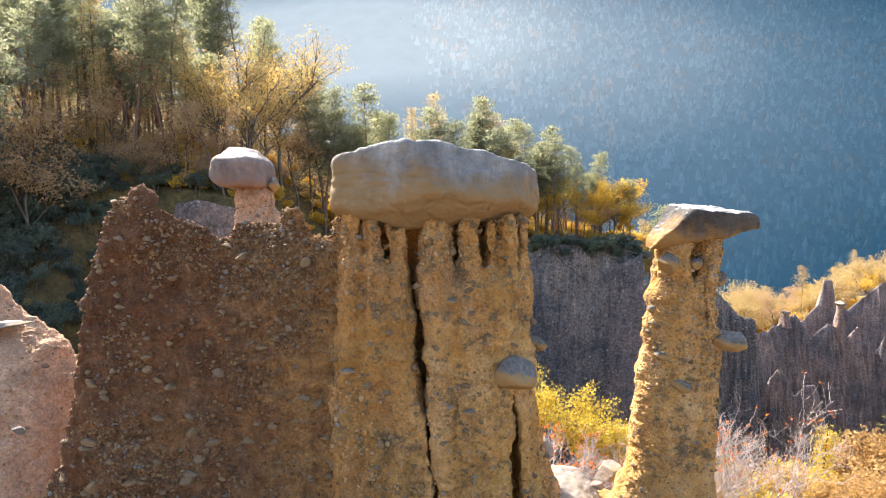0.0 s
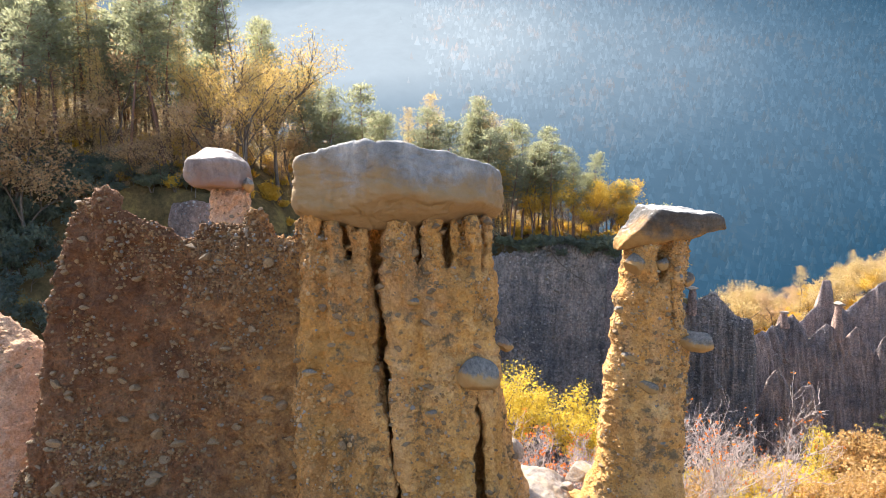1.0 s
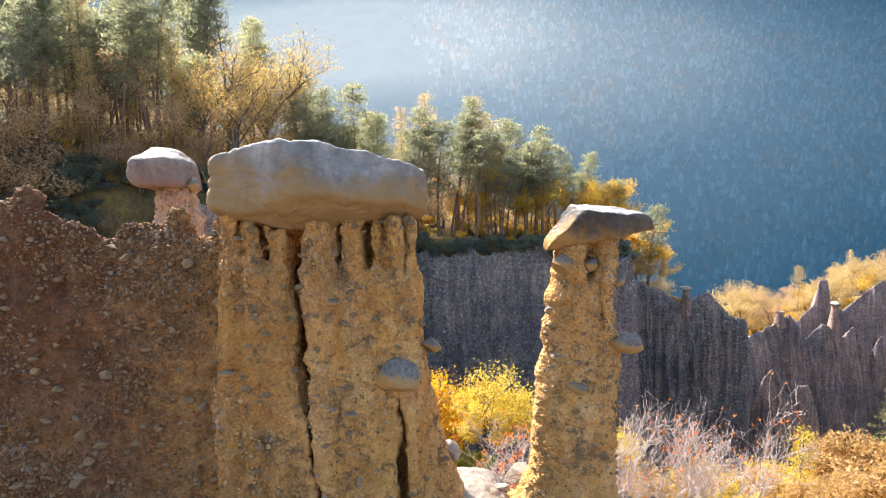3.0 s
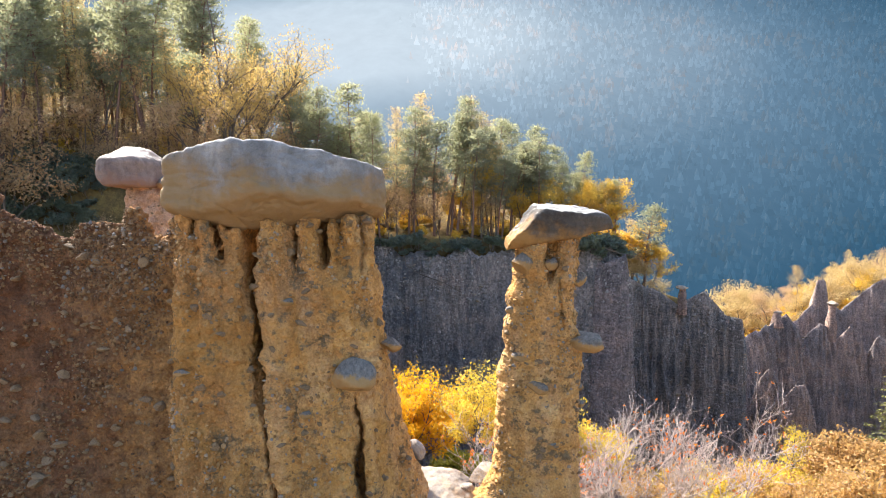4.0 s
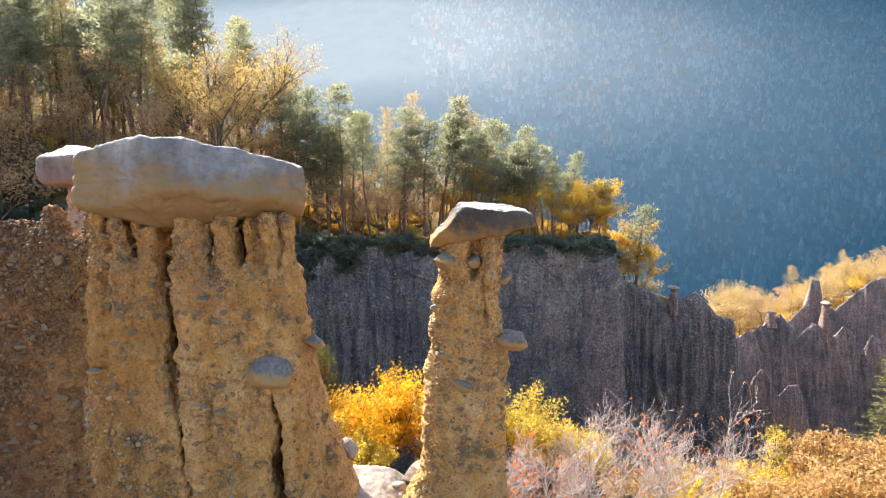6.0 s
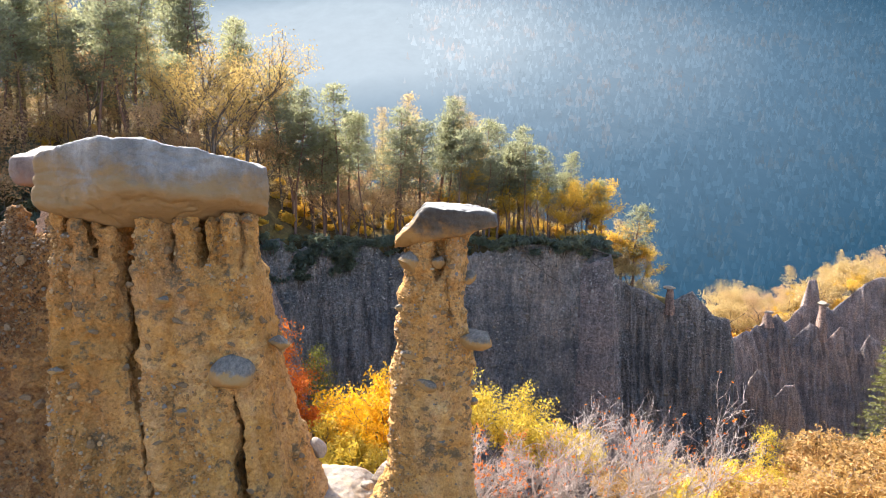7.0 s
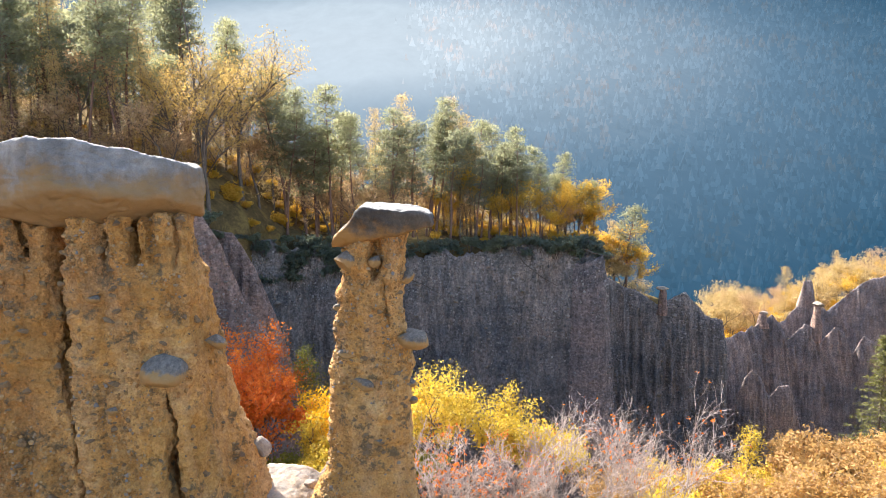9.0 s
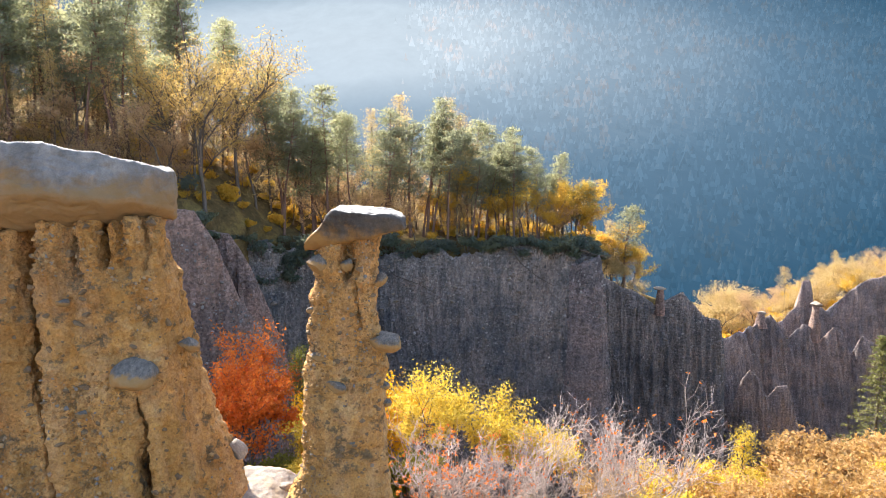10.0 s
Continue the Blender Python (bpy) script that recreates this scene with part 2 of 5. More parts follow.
M_RUST = leaf_material("rusty_leaves", [(0, (0.28, 0.18, 0.11)), (0.5, (0.42, 0.28, 0.16)), (1, (0.56, 0.40, 0.22))], (0.62, 0.40, 0.18), 0.5)
M_YELLOW = leaf_material("lemon_yellow_leaves", [(0, (0.42, 0.29, 0.03)), (0.5, (0.58, 0.42, 0.05)), (1, (0.66, 0.52, 0.12))], (0.70, 0.50, 0.05), 0.5)
M_ORANGE = leaf_material("orange_yellow_leaves", [(0, (0.55, 0.28, 0.01)), (0.5, (0.70, 0.40, 0.01)), (1, (0.75, 0.50, 0.03))], (0.80, 0.44, 0.01), 0.5)
M_RED = leaf_material("orange_red_leaves", [(0, (0.45, 0.08, 0.02)), (0.5, (0.65, 0.17, 0.03)), (1, (0.75, 0.30, 0.05))], (0.85, 0.24, 0.03), 0.55)
M_AMBER = leaf_material("amber_leaves", [(0, (0.28, 0.15, 0.055)), (0.5, (0.42, 0.25, 0.095)), (1, (0.52, 0.36, 0.16))], (0.56, 0.34, 0.10), 0.5)
M_OLIVE = leaf_material("olive_green_leaves", [(0, (0.10, 0.11, 0.02)), (0.5, (0.18, 0.18, 0.03)), (1, (0.30, 0.27, 0.04))], (0.35, 0.32, 0.03), 0.45)
M_DARKBUSH = leaf_material("dark_green_scrub", [(0, (0.065, 0.10, 0.098)), (0.6, (0.095, 0.13, 0.118)), (1, (0.15, 0.16, 0.11))], (0.26, 0.27, 0.13), 0.5, 0.45, 0.5)
M_SPRUCE = leaf_material("spruce_needles", [(0, (0.06, 0.07, 0.02)), (0.6, (0.11, 0.12, 0.03)), (1, (0.20, 0.18, 0.05))], (0.24, 0.22, 0.05), 0.35)


def bark_material(name, a, b, scale=3.0):
    m = Mat(name)
    f = m.noise(scale, 6, 0.7, m.mapped((3, 3, 0.6)))
    return m.finish(m.ramp(f, [(0.3, a), (0.7, b)]), 0.9, [(f, 0.7, 0.05)], 0.15)


M_BARK_PINE = bark_material("pine_bark", (0.11, 0.07, 0.055), (0.28, 0.16, 0.11))
M_BARK_GREY = bark_material("grey_brown_bark", (0.09, 0.07, 0.055), (0.20, 0.16, 0.13))
M_TWIG = bark_material("pale_twig_bark", (0.30, 0.23, 0.20), (0.48, 0.40, 0.36), 8.0)


def ground_material():
    m = Mat("forest_floor_and_scrub")
    a = m.noise(0.25, 6, 0.65)
    b = m.noise(2.0, 6, 0.7)
    c = m.ramp(a, [(0.3, (0.06, 0.05, 0.025)), (0.5, (0.13, 0.09, 0.04)), (0.7, (0.24, 0.17, 0.06))])
    clay = m.ramp(m.math("ADD", m.math("MULTIPLY", m.axis("Y"), -0.05), m.math("ADD", a, 0.7)), [(0.45, (0, 0, 0)), (0.6, (1, 1, 1))])
    c = m.mix(clay, c, (0.235, 0.17, 0.105))
    c = m.mix(0.5, c, m.ramp(b, [(0.3, (0.25, 0.25, 0.25)), (0.7, (0.75, 0.72, 0.65))]), "OVERLAY")
    return m.finish(c, 1.0, [(b, 0.8, 0.3)], 0.05)


M_GROUND = ground_material()


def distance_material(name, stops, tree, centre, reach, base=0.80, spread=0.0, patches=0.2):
    """Far mountainside backdrop, faintly lit: its haze is put in as glow, most towards the sun's side."""
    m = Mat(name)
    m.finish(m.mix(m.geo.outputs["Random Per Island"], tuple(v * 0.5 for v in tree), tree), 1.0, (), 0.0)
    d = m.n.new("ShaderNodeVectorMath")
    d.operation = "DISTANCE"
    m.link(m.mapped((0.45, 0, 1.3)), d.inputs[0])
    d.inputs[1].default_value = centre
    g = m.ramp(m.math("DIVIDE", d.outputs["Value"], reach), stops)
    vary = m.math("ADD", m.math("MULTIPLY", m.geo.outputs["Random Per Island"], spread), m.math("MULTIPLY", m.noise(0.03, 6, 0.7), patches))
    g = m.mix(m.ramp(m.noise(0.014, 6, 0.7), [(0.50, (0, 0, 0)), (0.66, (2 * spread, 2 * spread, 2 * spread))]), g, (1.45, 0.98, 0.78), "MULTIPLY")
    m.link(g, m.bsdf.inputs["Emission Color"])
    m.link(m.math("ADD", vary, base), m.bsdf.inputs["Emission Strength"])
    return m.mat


# emitted haze colours, from the sun's side outwards
HAZE_GLOW = [(0.0, (0.208, 0.234, 0.252)), (0.20, (0.200, 0.228, 0.248)), (0.34, (0.118, 0.150, 0.178)), (0.60, (0.044, 0.074, 0.104)), (0.92, (0.011, 0.034, 0.058))]
M_MOUNT = distance_material("haze_glow_mountainside", HAZE_GLOW, (0.012, 0.014, 0.015), (-88, 0, 351), 620.0)
M_FAR_TREES = distance_material("haze_glow_conifers", HAZE_GLOW, (0.009, 0.009, 0.008), (-88, 0, 351), 620.0, 0.69, 0.24, 0.30)
M_RIDGE = distance_material("haze_glow_ridge", [(0.0, (0.23, 0.25, 0.265)), (1.0, (0.17, 0.20, 0.222))], (0.03, 0.03, 0.03), (-135, 0, 728), 1500.0)

# ---- mesh tools ----


def vnoise(p, seed=0):
    """Smooth value noise in -1..1 at an array of points."""
    i = np.floor(p).astype(np.int64)
    f = p - i
    u = f * f * (3 - 2 * f)

    def corner(dx, dy, dz):
        h = (i[:, 0] + dx) * 73856093 ^ (i[:, 1] + dy) * 19349663 ^ (i[:, 2] + dz) * 83492791 ^ (seed * 2654435 + 977)
        h = (h & 0xFFFFFFFF) * 2246822519 & 0xFFFFFFFF
        h = (h ^ h >> 13) * 3266489917 & 0xFFFFFFFF
        return ((h ^ h >> 16) & 0xFFFFFF) / 8388607.5 - 1

    def mixed(a, b, t):
        return a + (b - a) * t

    x0 = mixed(mixed(corner(0, 0, 0), corner(1, 0, 0), u[:, 0]), mixed(corner(0, 1, 0), corner(1, 1, 0), u[:, 0]), u[:, 1])
    x1 = mixed(mixed(corner(0, 0, 1), corner(1, 0, 1), u[:, 0]), mixed(corner(0, 1, 1), corner(1, 1, 1), u[:, 0]), u[:, 1])
    return mixed(x0, x1, u[:, 2])


def fbm(p, octaves=4, seed=0, gain=0.5):
    s, a = 0, 1.0
    for k in range(octaves):
        s = s + a * vnoise(p * 2.03 ** k + 17.3 * k, seed + k)
        a *= gain
    return s


def smin(a, b, k):
    h = np.clip(0.5 + 0.5 * (b - a) / k, 0, 1)
    return b + (a - b) * h - k * h * (1 - h)


def smax(a, b, k):
    return -smin(-a, -b, k)


def grid_of(lo, hi, step):
    axes = [np.arange(a, b + step, step) for a, b in zip(lo, hi)]
    return np.meshgrid(*axes, indexing="ij")


def surface_net(field, lo, step):
    """Vertices and quads of the zero surface of a field sampled on a grid (negative inside)."""
    n = field.shape
    offs = [(a, b, c) for a in (0, 1) for b in (0, 1) for c in (0, 1)]
    corners = np.stack([field[a:n[0] - 1 + a, b:n[1] - 1 + b, c:n[2] - 1 + c] for a, b, c in offs])
    neg = (corners < 0).sum(0)
    cells = np.argwhere((neg > 0) & (neg < 8))
    v = corners[:, cells[:, 0], cells[:, 1], cells[:, 2]]
    acc, cnt = np.zeros((len(cells), 3)), np.zeros(len(cells))
    for i in range(8):
        for j in range(i + 1, 8):
            if sum(abs(p - q) for p, q in zip(offs[i], offs[j])) == 1:
                hit = (v[i] < 0) != (v[j] < 0)
                t = np.where(hit, v[i] / np.where(hit, v[i] - v[j], 1), 0)
                acc += np.where(hit[:, None], np.array(offs[i]) + t[:, None] * (np.array(offs[j]) - np.array(offs[i])), 0)
                cnt += hit
    verts = (cells + acc / cnt[:, None]) * step + np.array(lo)
    index = -np.ones([k - 1 for k in n], dtype=np.int64)
    index[cells[:, 0], cells[:, 1], cells[:, 2]] = np.arange(len(cells))
    quads = []
    for ax in range(3):
        b, c = (ax + 1) % 3, (ax + 2) % 3
        s0, s1 = [slice(1, -1)] * 3, [slice(1, -1)] * 3
        s0[ax], s1[ax] = slice(0, -1), slice(1, None)
        a0, a1 = field[tuple(s0)] < 0, field[tuple(s1)] < 0
        e = np.argwhere(a0 != a1)
        flip = a0[e[:, 0], e[:, 1], e[:, 2]]
        base = e.copy()
        base[:, b] += 1
        base[:, c] += 1
        ring = []
        for db, dc in ((-1, -1), (0, -1), (0, 0), (-1, 0)):
            q = base.copy()
            q[:, b] += db
            q[:, c] += dc
            ring.append(index[q[:, 0], q[:, 1], q[:, 2]])
        ring = np.stack(ring, 1)
        ring[~flip] = ring[~flip][:, ::-1]
        quads.append(ring)
    return verts, np.concatenate(quads)


def mesh_of(name, verts, faces, smooth=True):
    """A mesh from arrays; all faces have the same number of corners."""
    me = bpy.data.meshes.new(name)
    faces = np.asarray(faces)
    n, k = faces.shape
    me.vertices.add(len(verts))
    me.vertices.foreach_set("co", np.asarray(verts, dtype=np.float32).ravel())
    me.loops.add(n * k)
    me.loops.foreach_set("vertex_index", faces.ravel().astype(np.int32))
    me.polygons.add(n)
    me.polygons.foreach_set("loop_start", np.arange(0, n * k, k, dtype=np.int32))
    me.update(calc_edges=True)
    me.validate()
    me.polygons.foreach_set("use_smooth", np.full(len(me.polygons), smooth))
    return me


def normals_of(me):
    a = np.zeros(len(me.vertices) * 3, dtype=np.float32)
    me.vertex_normals.foreach_get("vector", a)
    return a.reshape(-1, 3).astype(float)


def points_of(me):
    a = np.zeros(len(me.vertices) * 3, dtype=np.float32)
    me.vertices.foreach_get("co", a)
    return a.reshape(-1, 3).astype(float)


def ledges(p, seed):
    """Small steps, as where harder layers stand out of the clay."""
    return np.floor(4 * fbm(p * np.array([2.6, 2.6, 6.0]), 3, seed, 0.6)) / 4


def roughen(me, push):
    """Move the vertices along their normals by push(points)."""
    p, n = points_of(me), normals_of(me)
    p = p + n * push(p)[:, None]
    me.vertices.foreach_set("co", p.astype(np.float32).ravel())
    me.update()
    return me


def part(name, me, material, parent=None, label="", at=None):
    ob = new(name, me)
    if not me.materials:
        me.materials.append(material)
    ob.parent = parent
    if at is not None:
        ob.matrix_basis = at
    if label:
        ob["label"] = label
    return ob


def thing(name, label, category, at=None, group="", kind=""):
    ob = new(name)
    ob.empty_display_size = 0.2
    if at is not None:
        ob.matrix_basis = at
    return tagged(ob, label, category, group, kind)


def convex_rock(planes, centre, lo, hi, step, k, push, skew=0.0):
    """A rounded stone cut out by planes, each given by its normal and a point on it, relative to centre."""
    g = grid_of(lo, hi, step)
    g = (g[0], g[1] - skew * g[0], g[2])
    f = None
    for nrm, pt in planes:
        nv = Vector(nrm).normalized()
        d = (g[0] - pt[0]) * nv[0] + (g[1] - pt[1]) * nv[1] + (g[2] - pt[2]) * nv[2]
        f = d if f is None else smax(f, d, k)
    me = mesh_of("stone", *surface_net(f, lo, step))
    roughen(me, push)
    me.transform(Matrix.Translation(-Vector(centre)))
    return me


def small_stone(seed, sub=2, flat=0.62, cut=(0.5, 0.85)):
    """A worn field stone about two units long."""
    bm = bmesh.new()
    bmesh.ops.create_icosphere(bm, subdivisions=sub, radius=1)
    r = random.Random(seed)
    cuts = [(Vector((r.uniform(-1, 1), r.uniform(-1, 1), r.uniform(-1, 1))).normalized(), r.uniform(*cut)) for _ in range(8)]
    for v in bm.verts:
        for nrm, d in cuts:
            over = v.co.dot(nrm) - d
            if over > 0:
                v.co -= nrm * over * 0.93
        v.co *= 1 + 0.07 * noise.noise(v.co * 2.3 + Vector((seed, 0, 0)))
        v.co.y *= 0.8
        v.co.z *= flat
    for f in bm.faces:
        f.smooth = sub > 2
    me = bpy.data.meshes.new("stone")
    bm.to_mesh(me)
    bm.free()
    return me


def embed_stones(owner, me, count, sizes, seed, material, pick, name="stone", lib=None, sink=0.25):
    """Stones set into the surface of a mesh where pick(points, normals) allows; each is a part of its own."""
    p, n = points_of(me), normals_of(me)
    ids = np.flatnonzero(pick(p, n))
    r = random.Random(seed)
    for _ in range(count):
        i = int(ids[r.randrange(len(ids))])
        s = sizes[0] * (sizes[1] / sizes[0]) ** (r.random() ** 2.1)
        nv = Vector(n[i])
        c = Vector(p[i]) + nv * s * (0.5 - sink)
        turn = Euler((r.uniform(-0.35, 0.35), r.uniform(-0.35, 0.35), r.uniform(-0.8, 0.8))).to_matrix().to_4x4()
        m = Matrix.Translation(c) @ turn @ Matrix.Diagonal((s, s * r.uniform(0.75, 1.1), s * r.uniform(0.6, 1.1), 1))
        part(name, r.choice(lib), material, owner, at=m)


def gravel(me, count, sizes, seed, pick):
    """Grit and small gravel standing out of a surface, all in one mesh."""
    bm = bmesh.new()
    bmesh.ops.create_icosphere(bm, subdivisions=1, radius=1)
    bm.verts.ensure_lookup_table()
    iv = np.array([v.co[:] for v in bm.verts])
    jf = np.array([[v.index for v in f.verts] for f in bm.faces])
    bm.free()
    rng = np.random.default_rng(seed)
    p, n = points_of(me), normals_of(me)
    ids = np.flatnonzero(pick(p, n))
    drift = np.clip(0.35 + 1.3 * fbm(p[ids] * (0.045 / sizes[1]) * 1.2, 3, seed + 90), 0.04, 1)
    ids = rng.choice(ids, count, p=drift / drift.sum())
    s = sizes[0] * (sizes[1] / sizes[0]) ** (rng.random(count) ** 2)
    shape = rng.uniform(0.6, 1.2, (count, 1, 3)) * iv[None] * (1 + 0.25 * rng.uniform(-1, 1, (count, len(iv), 1)))
    pos = p[ids] + n[ids] * (s * 0.1)[:, None] + rng.normal(0, 0.012, (count, 3))
    v = shape * s[:, None, None] + pos[:, None, :]
    f = jf[None] + (np.arange(count) * len(iv))[:, None, None]
    return mesh_of("gravel", v.reshape(-1, 3), f.reshape(-1, 3), False)

# ---- ground: one sheet from the foot of the pillars to the valley ----
CLIFF_X = [-140, -60, -27, -22, -17, 30, 33.5, 57, 62, 88, 135, 220, 500]
CLIFF_Y = [72, 72, 72, 77, 91, 92.5, 111, 114, 150, 166, 192, 196, 200]
TOP_X = [-140, -60, -26, -19, -15, 31, 34, 45, 58, 64, 88, 135, 150, 220, 500]
TOP_Z = [24, 13, 8.0, 2.6, 1.4, 1.0, -6.5, -11, -15, -32, -37, -38, -26, -22, -22]


def ground_z(x, y):
    x, y = np.asarray(x, float), np.asarray(y, float)
    low = np.interp(y, [-200, -30, 8, 13, 22, 30, 45, 60, 80, 100, 150, 250, 400, 600, 5000], [4, 5, 5.2, 4.6, -3.2, -7, -14, -22, -33, -46, -60, -66, -150, -190, -190])
    low = low + np.clip(x - 30, 0, 60) * np.clip((y - 30) / 30, 0, 1) * np.clip((75 - y) / 30, 0, 1) * 0.06
    low = low + 10 * np.exp(-((x - 88) / 14) ** 2 - ((y - 104) / 13) ** 2)
    edge = np.interp(x, CLIFF_X, CLIFF_Y)
    back = np.clip(y - edge, 0, 400)
    rise = np.interp(x, [-140, -60, -20, 10, 31, 60, 90, 200], [0.30, 0.30, 0.20, 0.10, 0.0, -0.10, -0.25, -0.25])
    high = np.interp(x, TOP_X, TOP_Z) + rise * np.minimum(back, 42) - 0.75 * np.clip(back - 46, 0, 200)
    gentle = np.clip((-37 - x) / 6, 0, 1)
    k = np.clip((y - edge - 0.8 + 34 * gentle) / (2.5 + 34 * gentle), 0, 1)
    z = low * (1 - k) + high * k
    p = np.stack([x.ravel(), y.ravel(), 0 * x.ravel()], 1)
    return z + (0.25 * fbm(p * 0.3, 3, 5) * np.clip((y.ravel() - 12) / 20, 0.2, 1)).reshape(z.shape)


gx = np.concatenate([np.linspace(-3000, -150, 20)[:-1], np.linspace(-150, 250, 150), np.linspace(250, 3000, 20)[1:]])
gy = np.concatenate([np.linspace(-600, -30, 12)[:-1], np.linspace(-30, 60, 60)[:-1], np.linspace(60, 210, 130)[:-1], np.linspace(210, 420, 40)[:-1], np.linspace(420, 4500, 20)])
GX, GY = np.meshgrid(gx, gy, indexing="ij")
gi = np.arange(GX.size).reshape(GX.shape)
ground_me = mesh_of("ground", np.stack([GX, GY, ground_z(GX, GY)], -1).reshape(-1, 3), np.stack([gi[:-1, :-1], gi[1:, :-1], gi[1:, 1:], gi[:-1, 1:]], -1).reshape(-1, 4))
tagged(part("ground", ground_me, M_GROUND), "steep gully ground with autumn grass, scrub and leaf litter", "ground", kind="structure")

# ---- the earth ridge and the fluted columns ----
STEP = 0.035
RIDGE_X = [-7.2, -6.9, -6.48, -6.1, -5.87, -5.65, -5.46, -5.22, -5.1, -4.9, -4.68, -4.42, -4.05, -3.72, -3.53, -3.4, -3.15, -2.8, -2.5, -2.42, -2.25, -2.1, -1.92, -1.75, -1.6]
RIDGE_Z = [5.3, 6.5, 7.6, 9.5, 10.5, 11.2, 11.52, 11.6, 11.79, 11.81, 11.6, 11.38, 11.22, 11.04, 10.98, 11.19, 11.25, 11.21, 11.46, 11.44, 11.25, 11.06, 10.97, 11.05, 11.4]


def ridge_mesh():
    lo, hi = (-7.6, 8.8, 5.0), (-1.3, 12.0, 12.0)
    X, Y, Z = grid_of(lo, hi, STEP)
    shp = X.shape
    xz = np.stack([X[:, 0, :].ravel(), 0 * X[:, 0, :].ravel(), Z[:, 0, :].ravel()], 1)
    top = np.interp(X[:, 0, :], RIDGE_X, RIDGE_Z) + (0.05 * fbm(xz * np.array([7, 1, 0]), 3, 3)).reshape(shp[0], shp[2])
    wob = (0.16 * fbm(xz * 0.7, 3, 9)).reshape(shp[0], shp[2])
    drop = np.clip(top - Z[:, 0, :], 0, 9)
    front = 9.93 - 0.04 * drop + wob - 0.12 * np.clip(0.35 - drop, 0, 1) * -1
    left = np.clip(-5.2 - X[:, 0, :], 0, 3)
    front = front + 0.03 * left ** 1.6 - 0.35 * np.clip((X[:, 0, :] + 3.4) / 1.8, 0, 1)
    backs = front + 0.16 + 0.42 * drop ** 0.8
    f = np.maximum(front[:, None, :] - Y, Y - backs[:, None, :])
    f = smax(f, (Z - top[:, None, :]) * 0.75, 0.10)
    f = np.maximum(f, 5.05 - Z)
    f = np.maximum(f, X + 1.42)
    me = mesh_of("wall", *surface_net(f, lo, STEP))
    return roughen(me, lambda p: 0.03 * ledges(p, 27) + 0.06 * fbm(p * 2.4, 4, 21, 0.6) + 0.055 * np.abs(fbm(p * np.array([9, 9, 13]), 3, 22, 0.7)) - 0.03 * np.abs(fbm(p * np.array([3.0, 3.0, 0.6]), 2, 24)))


# plan of each column: x of its axis at the top and at the foot, y, half widths, foot flare, top height
COLUMNS = [
    (-1.38, -1.44, 9.52, 0.22, 0.34, 0.16, 11.52),
    (-1.04, -1.12, 9.50, 0.26, 0.36, 0.24, 11.29),
    (-0.71, -0.78, 9.54, 0.20, 0.32, 0.22, 11.14),
    (-0.16, 0.00, 9.66, 0.23, 0.36, 0.26, 11.27),
    (0.06, 0.22, 9.90, 0.12, 0.30, 0.20, 11.30),
    (0.42, 0.45, 9.72, 0.17, 0.30, 0.26, 11.29),
    (0.77, 0.72, 9.78, 0.095, 0.24, 0.22, 11.31),
    (1.03, 0.92, 9.90, 0.155, 0.30, 0.18, 11.30),
    (1.27, 1.32, 10.10, 0.10, 0.28, 0.22, 11.30),
    (0.88, 1.0, 10.50, 0.28, 0.40, 0.28, 11.30),
    (0.15, 0.35, 10.55, 0.70, 0.50, 0.30, 11.25),
    (-0.9, -0.9, 10.1, 0.60, 0.6, 0.30, 11.2),
]


